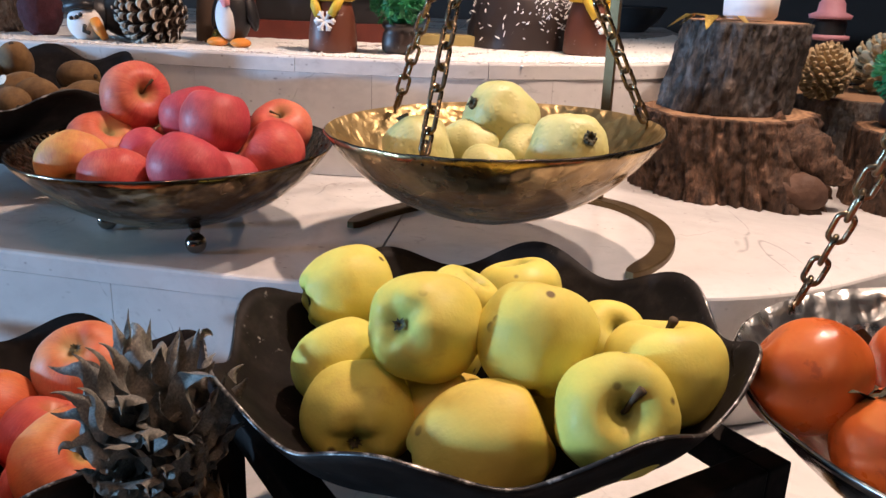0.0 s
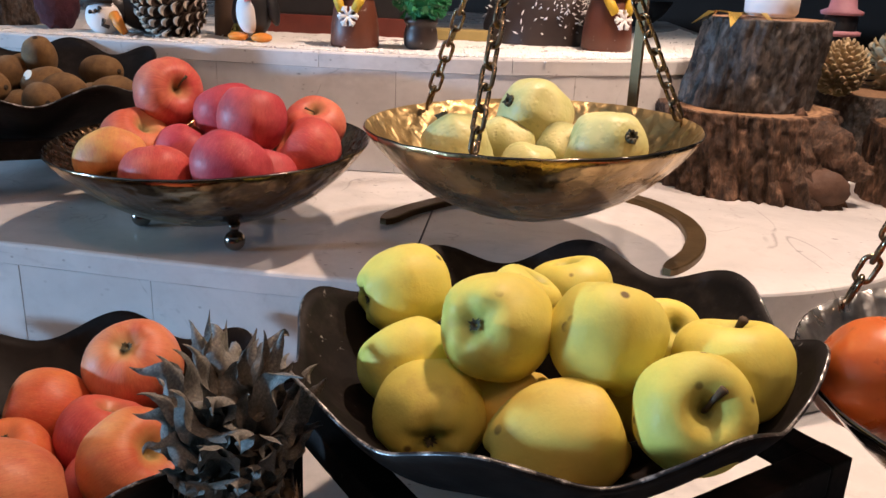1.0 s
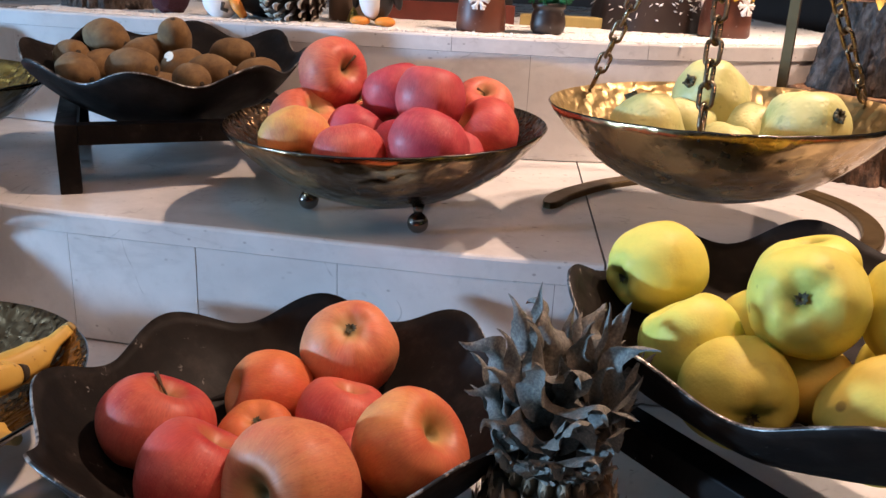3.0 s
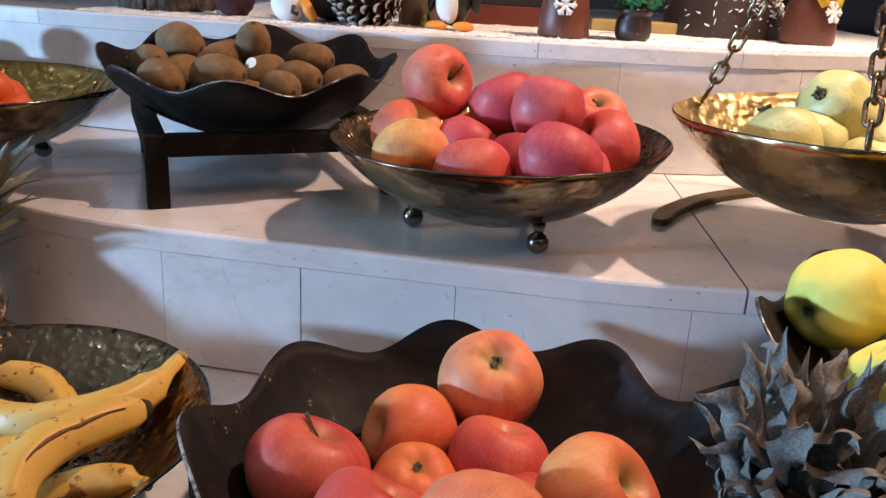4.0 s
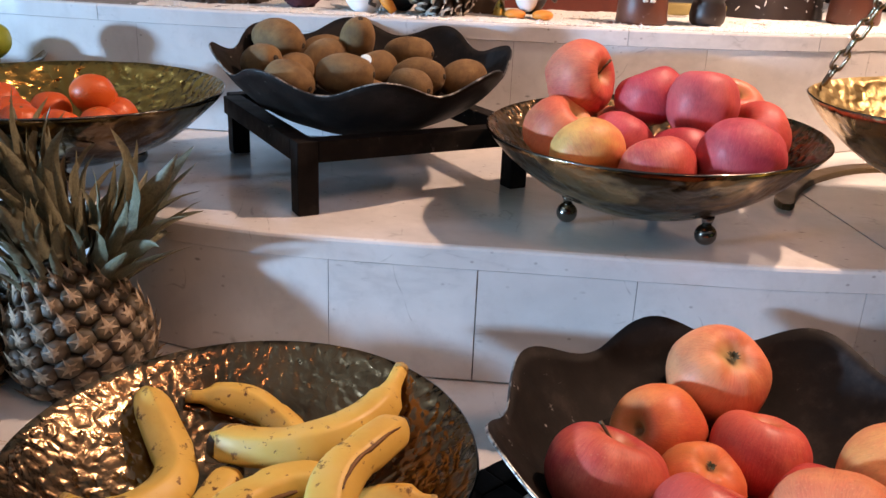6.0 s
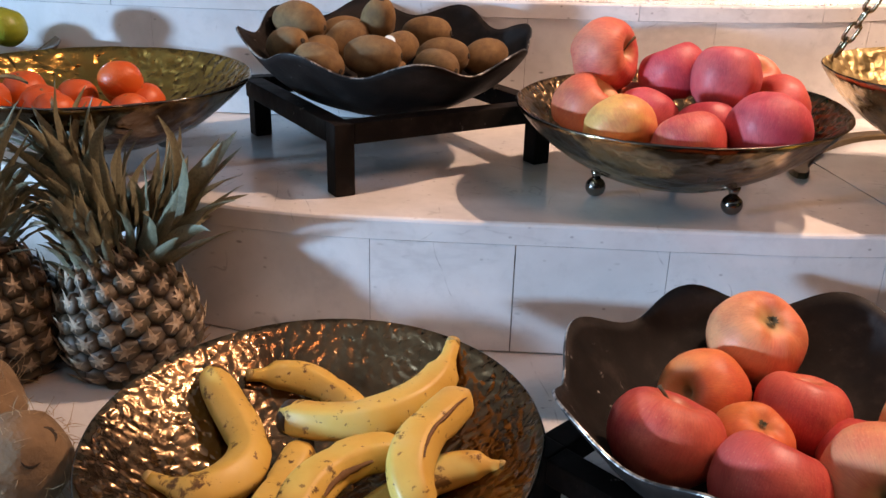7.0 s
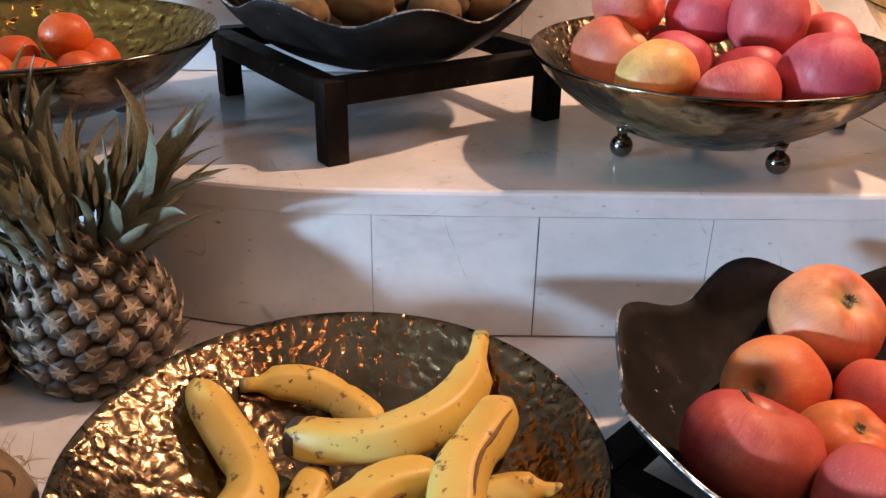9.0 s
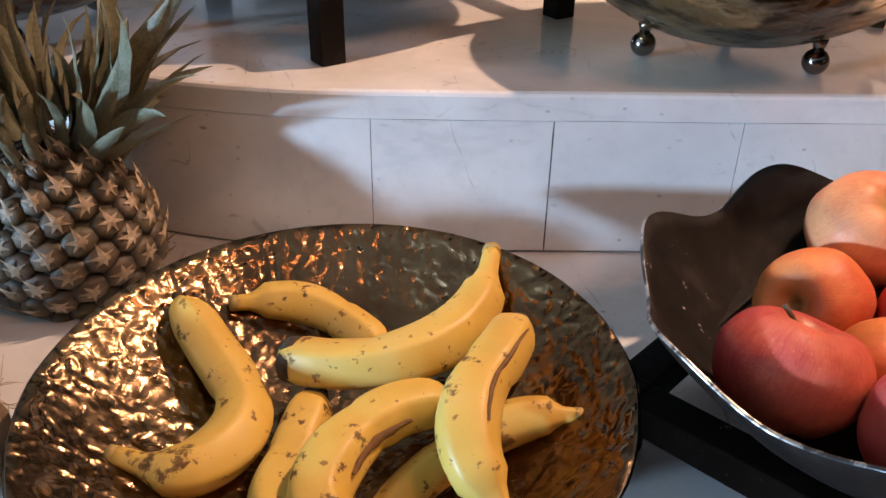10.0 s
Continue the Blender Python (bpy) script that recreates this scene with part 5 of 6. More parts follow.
def pineapple(base, axis, radius, height, leaves, label, seed, leaf_set, splay=(5, 80), lengths=(0.16, 0.05), count=8, rows_n=9, grade=0.05, crown=(0, 0, 1), root=0.026, wild=7, slip=None, layers=(), shift=(0, 0, 0)):
    rnd = random.Random(seed)
    ob = thing("pineapple", Matrix.Translation(base) @ turn_to(axis, seed * 20), label, "pineapple", "pineapples on the counter")

    def prof(t):
        return radius * float(np.interp(t, (0, 0.12, 0.3, 0.5, 0.72, 0.88, 1.0), (0.66, 0.92, 1.0, 0.96, 0.80, 0.60, 0.36)))

    bm = bmesh.new()
    revolve(bm, [(0.002, 0.0)] + [(prof(t / 12) * 0.97, height * t / 12) for t in range(13)] + [(radius * 0.45, height * 1.03), (0.002, height * 1.05)], 32)
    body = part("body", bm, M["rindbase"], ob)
    for i in range(rows_n):
        t = (i + 0.5) / rows_n
        r = prof(t)
        for k in range(count * 2):
            a = math.pi * (k + 0.5 * (i % 2)) / count + 0.10 * i
            slope = (prof(min(1, t + 0.05)) - prof(max(0, t - 0.05))) / (0.1 * height)
            nrm = Vector((math.cos(a), math.sin(a), -slope)).normalized()
            up = (Vector((0, 0, 1)) - nrm * nrm.z).normalized()
            sd = up.cross(nrm)
            sx = math.pi * r / count / 0.0162
            sy = height / rows_n / 0.0132
            m = Matrix(((sd.x * sx, up.x * sy, nrm.x, r * 0.96 * math.cos(a)), (sd.y * sx, up.y * sy, nrm.y, r * 0.96 * math.sin(a)), (sd.z * sx, up.z * sy, nrm.z, t * height), (0, 0, 0, 1)))
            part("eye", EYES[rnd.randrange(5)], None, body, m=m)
    for n, l0, l1, s0, s1, rise, out in layers:
        for k in range(n):
            ln = rnd.uniform(s0, s1)
            wd = rnd.uniform(0.75, 1.2) * (0.075 / ln) ** 0.5
            m = pose(0, 0, height * 0.985 + rise + rnd.uniform(-0.004, 0.004)) @ Matrix.Rotation(k * 2 * math.pi / n + rise * 90 + rnd.uniform(-0.25, 0.25), 4, "Z") @ pose(out, 0, 0, 0, rnd.uniform(l0, l1), rnd.uniform(-14, 14)) @ Matrix.Diagonal((ln, ln * wd, ln, 1))
            part("leaf", leaf_set[rnd.randrange(len(leaf_set))], None, ob, m=m)
    for k in range(leaves):
        f = k / leaves
        a = k * 2.39996 + rnd.uniform(-0.2, 0.2)
        lean = splay[1] + (splay[0] - splay[1]) * f + rnd.uniform(-wild, wild)
        ln = lengths[1] + (lengths[0] - lengths[1]) * f ** 0.6
        ln *= rnd.uniform(0.85, 1.12)
        wd = rnd.uniform(0.65, 1.0) * (0.10 / max(ln, 0.06)) ** 0.5
        m = pose(*shift) @ pose(0, 0, height * 0.985) @ turn_to(crown) @ pose(0, 0, grade * f) @ Matrix.Rotation(a, 4, "Z") @ pose(root * (1 - f) + 0.004, 0, 0, 0, lean, rnd.uniform(-wild, wild) * 2) @ Matrix.Diagonal((ln, ln * wd, ln, 1))
        part("leaf", leaf_set[rnd.randrange(len(leaf_set))], None, ob, m=m)
    if slip:
        at, way, many, longest = slip
        inv = ob.matrix_basis.inverted()
        for k in range(many):
            f = k / many
            ln = longest * (0.5 + 0.5 * f ** 0.5) * rnd.uniform(0.85, 1.1)
            m = inv @ Matrix.Translation(at) @ turn_to(way) @ pose(0, 0, 0.03 * f) @ Matrix.Rotation(k * 2.39996, 4, "Z") @ pose(0.015 * (1 - f) + 0.003, 0, 0, 0, 22 - 19 * f + rnd.uniform(-8, 8), rnd.uniform(-12, 12)) @ Matrix.Diagonal((ln * 0.8, ln * 0.85, ln, 1))
            part("leaf", leaf_set[rnd.randrange(len(leaf_set))], None, ob, m=m)
    return ob


pineapple((-0.882, 0.846, T0), (-0.38, 0.0, 1.0), 0.068, 0.129, 62, "whole pineapple with a double crown of olive leaves, on the counter", 0, LEAVES, (1, 24), (0.150, 0.060), 8, 7, 0.020, (-0.06, -0.08, 1.0), 0.022, 5, ((-0.892, 0.869, 0.985), (0.66, 0.0, 1.0), 28, 0.140),
          ((14, 2, 22, 0.028, 0.042, -0.014, 0.034), (13, 0, 18, 0.030, 0.044, -0.003, 0.029), (12, 0, 16, 0.030, 0.044, 0.008, 0.025), (10, 0, 14, 0.030, 0.044, 0.020, 0.021), (9, 0, 12, 0.030, 0.042, 0.033, 0.016), (7, 0, 10, 0.026, 0.038, 0.046, 0.010)), (-0.052, 0.004, -0.012))
pineapple((-1.034, 0.836, T0), (0.03, 0.04, 1.0), 0.066, 0.130, 60, "whole pineapple with grey green leaves, on the counter", 9, LEAVES, (3, 60), (0.110, 0.035), 8, 7, 0.040, (0.02, 0.0, 1.0))
pineapple((-0.129, 0.492, T0), (0.0, -0.01, 1.0), 0.052, 0.139, 0, "pineapple with a withered grey crown, on the counter", 5, DRY, count=8, rows_n=9, crown=(0.02, 0.03, 1.0),
          layers=((22, 15, 50, 0.020, 0.030, 0.000, 0.027), (18, 10, 38, 0.034, 0.048, 0.004, 0.025), (17, 12, 48, 0.044, 0.066, 0.016, 0.019), (15, 8, 40, 0.056, 0.078, 0.028, 0.013), (10, 2, 28, 0.056, 0.080, 0.038, 0.006)))


def coconut(x, y, z, r, axis, seed):
    ob = part("coconut", lumpy("coconut", "husk", (r, r, r * 1.12), seed, 0.10, 36, 24, -0.05), None)
    ob.matrix_basis = Matrix.Translation((x, y, z)) @ turn_to(axis)
    tagged(ob, "hairy brown coconut lying on the marble counter", "coconut", "coconuts on the counter")
    rnd = random.Random(seed)
    for k in range(3):
        a = 2.1 * k
        bm = bmesh.new()
        revolve(bm, [(0.0068, 0.0), (0.0072, 0.0012), (0.0052, 0.0006), (0.001, -0.001)], 14)
        u = Vector((0.30 * math.cos(a), 0.30 * math.sin(a), 0.95)).normalized()
        part("germ_pore", bm, M["banana_tip"], ob, "dark round pore", Matrix.Translation((u.x * r, u.y * r, u.z * r * 1.13)) @ turn_to(u))
    bm = bmesh.new()
    for k in range(110):
        u = Vector((rnd.gauss(0, 1), rnd.gauss(0, 1), rnd.gauss(0, 1))).normalized()
        p = Vector((u.x * r, u.y * r, u.z * r * 1.12))
        t = Vector((rnd.gauss(0, 1), rnd.gauss(0, 1), rnd.gauss(0, 1))).normalized()
        q = p + u * rnd.uniform(0.001, 0.010) + t * 0.012
        tube(bm, [p, (p + q) / 2 + u * 0.002, q + t * rnd.uniform(0, 0.008)], [0.0003, 0.0003, 0.00015], 3, cap=False)
    part("fibre", bm, M["fibre"], ob, "loose straw coloured fibres")


coconut(-0.922, 0.615, T0 + 0.041, 0.0405, (0.45, -0.4, 0.62), 4)
coconut(-0.992, 0.690, T0 + 0.043, 0.0425, (-0.3, 0.5, 0.5), 7)

footed_bowl(-1.295, 1.300, 1.1500, 0.180, 0.092, 0.0, 0.0, 17, T1, "hammered bronze bowl with green fruit", "bronze", (283, 163, 43), 0.45)
for x, y, z in ((-1.170, 1.285, 1.178), (-1.265, 1.235, 1.150), (-1.250, 1.330, 1.150), (-1.340, 1.290, 1.150), (-1.300, 1.300, 1.100)):
    ob = fruit("lime", CLEM[1].copy(), (x, y, z), (0.3, 0.2, 0.9), 20, "green yellow lime in the bronze bowl", "lime", "limes in the bowl", 1.15)
    ob.data.materials[0] = M["lime"]


# ---- logs and winter decorations ----
def log_mesh(r0, r1, h, lean, seed, mat, rough=0.010, swell=(0.0, 0.0, 1.0)):
    bm = bmesh.new()
    seg, rings = 170, 54
    rows = []
    for i in range(rings + 1):
        t = i / rings
        row = []
        for k in range(seg):
            a = 2 * math.pi * k / seg
            u = Vector((math.cos(a), math.sin(a), 0))
            r = r0 + (r1 - r0) * t ** 0.7
            away = (a - swell[0] + math.pi) % (2 * math.pi) - math.pi
            r += swell[1] * math.exp(-(away / swell[2]) ** 2) * (1 - t) ** 1.3
            q = Vector((u.x * 6.0 + seed, u.y * 6.0, t * h * 9))
            ridge = 1 - abs(noise.noise(Vector((u.x * 9 + seed, u.y * 9, t * h * 7)) * 1.3)) * 2
            fine = noise.noise(Vector((u.x * 24, u.y * 24 + seed, t * h * 42))) + 0.7 * noise.noise(Vector((u.x * 50, u.y * 50 + seed, t * h * 95)))
            r += rough * (0.55 * ridge + 0.36 * fine) + 0.012 * noise.noise(q * 0.4)
            row.append(bm.verts.new(Vector((lean[0] * t, lean[1] * t, h * t)) + u * r))
        rows.append(row)
    grid_faces(bm, rows)
    bm.faces.new(rows[0][::-1])
    inner = [[bm.verts.new(Vector((lean[0], lean[1], h + 0.001)) + (v.co - Vector((lean[0], lean[1], h))) * 0.94) for v in rows[-1]]]
    grid_faces(bm, [rows[-1]] + inner)
    bmesh.ops.recalc_face_normals(bm, faces=bm.faces)
    face = bmesh.new()
    ring = [face.verts.new((v.co.x - lean[0], v.co.y - lean[1], 0.0)) for v in inner[0]]
    rr = [[face.verts.new((v.co.x * s, v.co.y * s, 0.0015 * noise.noise(Vector((v.co.x * 30 * s, v.co.y * 30 * s, seed))))) for v in ring] for s in (0.7, 0.4, 0.1)]
    grid_faces(face, [ring] + rr)
    face.faces.new(rr[-1])
    bmesh.ops.recalc_face_normals(face, faces=face.faces)
    return mesh_of("bark", bm, M[mat]), mesh_of("cut_face", face, M["cut"])


def stump(x, y, z, r0, r1, h, lean, seed, mat, label, rough=0.010, swell=(0.0, 0.0, 1.0)):
    ob = thing("tree_log", pose(x, y, z), label, "log", "cut logs on the shelf")
    body, face = log_mesh(r0, r1, h, lean, seed, mat, rough, swell)
    part("bark", body, None, ob)
    part("cut_face", face, None, ob, "sawn brown wood face", pose(lean[0], lean[1], h + 0.0012))
    return ob


big = stump(0.404, 1.392, T1, 0.139, 0.122, 0.120, (-0.012, 0.0), 2, "bark", "wide brown bark tree stump with a root knot", 0.024, (radians(-62), 0.034, 0.42))
bm = bmesh.new()
rows = []
for i in range(19):
    t = i / 18
    e = math.sqrt(max(0.004, 1 - (max(0.0, t - 0.80) / 0.202) ** 3))
    row = []
    for k in range(40):
        a = 2 * math.pi * k / 40
        rx, rz = (0.046 - 0.004 * t) * e, (0.034 - 0.008 * t) * e
        p = Vector((0.026 + 0.046 * t + rx * math.cos(a), -0.045 - 0.120 * t, max(0.0, 0.024 + rz * math.sin(a))))
        p += Vector((math.cos(a), 0, max(0.0, math.sin(a)))) * e * (noise.noise(p * 22) * 0.014 + noise.noise(p * 60) * 0.005)
        row.append(bm.verts.new(p))
    rows.append(row)
grid_faces(bm, rows)
bm.faces.new(rows[-1])
bmesh.ops.recalc_face_normals(bm, faces=bm.faces)
part("root", bm, M["rootwood"], big, "smooth worn root at the foot of the stump")
bm = bmesh.new()
tube(bm, smooth_line([(0.030, -0.080, 0.100), (0.070, -0.100, 0.082), (0.105, -0.118, 0.062), (0.140, -0.128, 0.046)], 22), [0.030 + 0.010 * math.sin(k * 0.16) - 0.0008 * k for k in range(22)], 34)
for v in bm.verts:
    v.co += Vector((0.2, -0.5, 0.8)) * 0.016 * noise.noise(v.co * 45) + Vector((0.6, -0.4, 0.4)) * 0.014 * noise.noise(v.co * 110)
part("knot", bm, M["bark"], big, "rough bark knot over the root")
stump(0.386, 1.392, T1 + 0.122, 0.091, 0.085, 0.130, (0.018, 0.0), 7, "darkbark", "dark frosted bark log standing on the stump", 0.012)
stump(0.675, 1.630, T1, 0.150, 0.140, 0.128, (0.0, 0.0), 12, "darkbark", "wide low dark bark log slice")
stump(0.659, 1.323, T1, 0.098, 0.094, 0.112, (0.0, 0.0), 17, "bark", "small brown bark log slice")


def pine_cone(x, y, z, r, h, axis, seed, tip, label, n=90, mat="cone_dark", size=0.62, slim=1.0):
    rnd = random.Random(seed)
    ob = thing("pine_cone", Matrix.Translation((x, y, z)) @ turn_to(axis), label, "pine cone", "pine cones")
    bm = bmesh.new()
    revolve(bm, [(0.002, -h / 2)] + [(r * 0.55 * math.sin(math.pi * (0.1 + 0.85 * t / 8)), h * (t / 8 - 0.5)) for t in range(9)] + [(0.001, h / 2)], 14)
    part("core", bm, M[mat], ob)
    bm = bmesh.new()
    rows = [[bm.verts.new((t, w * wd, 0.10 * t * t + 0.10 * (1 - w * w) * (0.3 + t) + zz)) for w in (-1, -0.5, 0, 0.5, 1)] for t, wd, zz in ((0, 0.18, 0), (0.45, 0.34, 0.02), (0.85, 0.42, 0.08), (1.0, 0.30, 0.18))]
    low = [[bm.verts.new(v.co - Vector((0, 0, 0.10))) for v in r] for r in rows]
    grid_faces(bm, rows, False), grid_faces(bm, [q[::-1] for q in low], False)
    grid_faces(bm, [rows[-1], low[-1]], False, 1)
    for f in bm.faces:
        if min((v.co.x for v in f.verts)) > 0.8:
            f.material_index = 1
    me = mesh_of("scale", bm, [M[mat], M[tip]])
    for k in range(n):
        t = (k + 0.5) / n
        a = k * 2.39996
        rr = r * math.sin(math.pi * (0.10 + 0.83 * t)) ** 0.8
        ln = max(rr, r * 0.45) * size * rnd.uniform(0.9, 1.1)
        up = -25 + 95 * t
        m = Matrix.Rotation(a, 4, "Z") @ pose(rr * 0.42, 0, h * (t - 0.5) * 0.92, 0, -up * 0.9 + 15, 0) @ Matrix.Diagonal((ln, ln * slim, ln, 1))
        part("scale", me, None, ob, m=m)


pine_cone(-0.533, 1.392, T2 + 0.046, 0.050, 0.105, (-0.75, -0.45, 0.35), 1, "cone_tip", "dark pine cone with pale tips, on artificial snow", 120, "cone_dark", 0.66, 0.72)
pine_cone(0.569, 1.524, T1 + 0.128 + 0.044, 0.049, 0.088, (0.1, -0.2, 1.0), 2, "cone_gold", "golden brown pine cone on a log slice", 190, "cone_gold", 0.50, 0.62)
pine_cone(0.700, 1.645, T1 + 0.128 + 0.046, 0.050, 0.105, (0.0, 0.0, 1.0), 3, "cone_gold", "open golden brown pine cone on a log slice", 80, "cone_gold", 0.60, 0.8)


def rot(rx, ry, rz):
    return Euler([radians(a) for a in (rx, ry, rz)]).to_matrix().to_4x4()


def flake(bm, c, r, mat, m):
    for k in range(6):
        a = math.pi / 3 * k
        u = Vector((math.cos(a), 0, math.sin(a)))
        v = Vector((-math.sin(a), 0, math.cos(a)))
        tube(bm, [Vector(c) + m @ (u * 0.05 * r), Vector(c) + m @ (u * r * 0.6), Vector(c) + m @ (u * r)], [0.0026, 0.0027, 0.0020], 7, mat)
        for s in (-1, 1):
            tube(bm, [Vector(c) + m @ (u * r * 0.55), Vector(c) + m @ (u * r * 0.85 + v * s * r * 0.28)], [0.0022, 0.0016], 6, mat)


def bell_figure(x, y, turn, s, label):
    bm = bmesh.new()
    revolve(bm, [(0.002, 0), (0.036, 0.0), (0.0385, 0.004), (0.0375, 0.03), (0.034, 0.055), (0.029, 0.075), (0.022, 0.086), (0.001, 0.09)], 32)
    ball(bm, (0, 0, 0.108), (0.031, 0.030, 0.030), mat=0, u=24, v=16)
    ball(bm, (0, -0.024, 0.100), (0.012, 0.012, 0.010), mat=0)
    for sx in (-1, 1):
        ball(bm, (sx * 0.022, 0, 0.134), 0.010, mat=0)
        ball(bm, (sx * 0.012, -0.027, 0.114), (0.006, 0.004, 0.006), mat=2)
    tube(bm, [(0.030 * math.cos(a), 0.029 * math.sin(a), 0.083) for a in (2 * math.pi * k / 24 for k in range(25))], 0.0062, 10, 1)
    for sx in (-1, 1):
        p = [(sx * 0.022, -0.022, 0.083), (sx * 0.017, -0.032, 0.070), (sx * 0.010, -0.0375, 0.056)]
        tube(bm, p, [0.0055, 0.0075, 0.0065], 10, 1)
    flake(bm, (0.002, -0.0415, 0.048), 0.0165, 2, rot(-8, 0, 10).to_3x3())
    ob = part("bear_figurine", mesh_of("bear_figurine", bm, [M["chocolate"], M["scarf"], M["white"]]), None, m=pose(x, y, T2 + 0.001, 0, 0, turn) @ Matrix.Scale(s, 4))
    tagged(ob, label, "figurine", "winter figurines")


bell_figure(-0.230, 1.378, -6, 1.0, "brown glazed bear figurine with yellow scarf and snowflake")
bell_figure(0.178, 1.540, 25, 1.12, "brown glazed bear figurine turned aside, yellow scarf and snowflake")

bm = bmesh.new()
ball(bm, (0, 0, 0.052), (0.029, 0.027, 0.046), mat=0, u=24, v=16)
ball(bm, (-0.004, -0.010, 0.046), (0.022, 0.021, 0.036), mat=1, u=24, v=16)
ball(bm, (0, 0, 0.108), (0.025, 0.024, 0.024), mat=0, u=20, v=14)
tube(bm, [(0.023 * math.cos(a), 0.022 * math.sin(a), 0.088) for a in (2 * math.pi * k / 20 for k in range(21))], 0.0075, 10, 2)
tube(bm, [(-0.004, -0.024, 0.086), (0.000, -0.029, 0.074), (0.004, -0.030, 0.064)], [0.006, 0.008, 0.006], 10, 2)
for sx in (-1, 1):
    ball(bm, (sx * 0.021, -0.020, 0.0075), (0.0165, 0.017, 0.0078), mat=3, u=18, v=10)
    ball(bm, (sx * 0.030, 0.002, 0.056), (0.009, 0.013, 0.032), rot(0, sx * -14, 0), 0)
tagged(part("penguin_figurine", mesh_of("penguin_figurine", bm, [M["black"], M["white"], M["pinkish"], M["beak"]]), None, m=pose(-0.398, 1.400, T2, 0, 0, -10)), "standing black and white penguin figurine with pink scarf", "figurine", "winter figurines")

bm = bmesh.new()
ball(bm, (0, 0, 0.0), (0.030, 0.026, 0.030), mat=1, u=24, v=16)
ball(bm, (0.006, 0.016, 0.012), (0.032, 0.026, 0.031), mat=0, u=24, v=16)
tube(bm, [(-0.030, -0.002, 0.018), (-0.018, -0.020, 0.026), (0.004, -0.022, 0.030), (0.022, -0.012, 0.028)], 0.0075, 10, 0)
tube(bm, [(0.024, -0.016, 0.006), (0.034, -0.022, -0.008), (0.046, -0.026, -0.023)], [0.008, 0.009, 0.006], 10, 2)
tube(bm, [(0.013, -0.027, -0.002), (0.010, -0.026, -0.012), (0.019, -0.024, -0.015)], 0.0035, 8, 0)
for p in ((-0.010, -0.0265, 0.008), (0.000, -0.0275, 0.010), (0.006, -0.026, 0.014)):
    ball(bm, p, 0.0034, mat=0, u=10, v=8)
ball(bm, (0.050, 0.030, 0.014), (0.038, 0.030, 0.036), mat=0, u=22, v=14)
tagged(part("penguin_figurine", mesh_of("penguin_figurine", bm, [M["black"], M["white"], M["beak"]]), None, m=pose(-0.652, 1.398, T2 + 0.0275)), "toppled black and white penguin figurine lying on its side", "figurine", "winter figurines")

bm = bmesh.new()
ball(bm, (0, 0, 0.035), (0.030, 0.026, 0.040), mat=0, u=22, v=14)
ball(bm, (-0.008, -0.010, 0.080), (0.023, 0.020, 0.022), mat=1, u=22, v=14)
ball(bm, (-0.008, 0.002, 0.092), (0.024, 0.021, 0.020), mat=0, u=22, v=14)
tube(bm, [(0.026 * math.cos(a), 0.024 * math.sin(a), 0.064) for a in (2 * math.pi * k / 20 for k in range(21))], 0.0075, 10, 2)
ball(bm, (-0.014, -0.030, 0.082), 0.0034, mat=0, u=10, v=8)
tube(bm, [(0.012, -0.022, 0.064), (0.022, -0.026, 0.052), (0.030, -0.026, 0.044)], [0.007, 0.008, 0.006], 10, 2)
tagged(part("penguin_figurine", mesh_of("penguin_figurine", bm, [M["black"], M["white"], M["scarf"]]), None, m=pose(-0.600, 1.455, T2)), "black penguin figurine with a yellow scarf", "figurine", "winter figurines")


def potted_tree(x, y, z, s, label, seed):
    rnd = random.Random(seed)
    ob = thing("potted_tree", pose(x, y, z) @ Matrix.Scale(s, 4), label, "toy tree", "small toy trees")
    bm = bmesh.new()
    revolve(bm, [(0.001, 0.0), (0.021, 0.0), (0.026, 0.006), (0.0275, 0.016), (0.0255, 0.030), (0.0225, 0.037), (0.0265, 0.040), (0.027, 0.047), (0.022, 0.047), (0.001, 0.044)], 28)
    part("pot", bm, M["choc_dark"], ob, "dark brown glazed pot")
    bm = bmesh.new()
    for k in range(150):
        u = Vector((rnd.gauss(0, 1), rnd.gauss(0, 1), rnd.gauss(0, 0.9) + 0.25)).normalized()
        c = Vector((0, 0, 0.080)) + Vector((u.x * 0.036, u.y * 0.036, u.z * 0.036))
        for j in range(6):
            d = (u + Vector((rnd.gauss(0, 1), rnd.gauss(0, 1), rnd.gauss(0, 1))) * 0.45).normalized()
            tube(bm, [c - d * 0.004, c + d * 0.006, c + d * 0.0125], [0.0016, 0.0015, 0.0006], 5, cap=False)
    ball(bm, (0, 0, 0.080), 0.034, u=18, v=12)
    part("foliage", bm, M["fir"], ob, "thick green needle tufts")


potted_tree(-0.126, 1.388, T2 + 0.001, 1.0, "green toy fir in a dark brown pot", 1)
potted_tree(0.621, 1.328, T1 + 0.114, 1.0, "green toy fir in a dark pot on a log slice", 2)

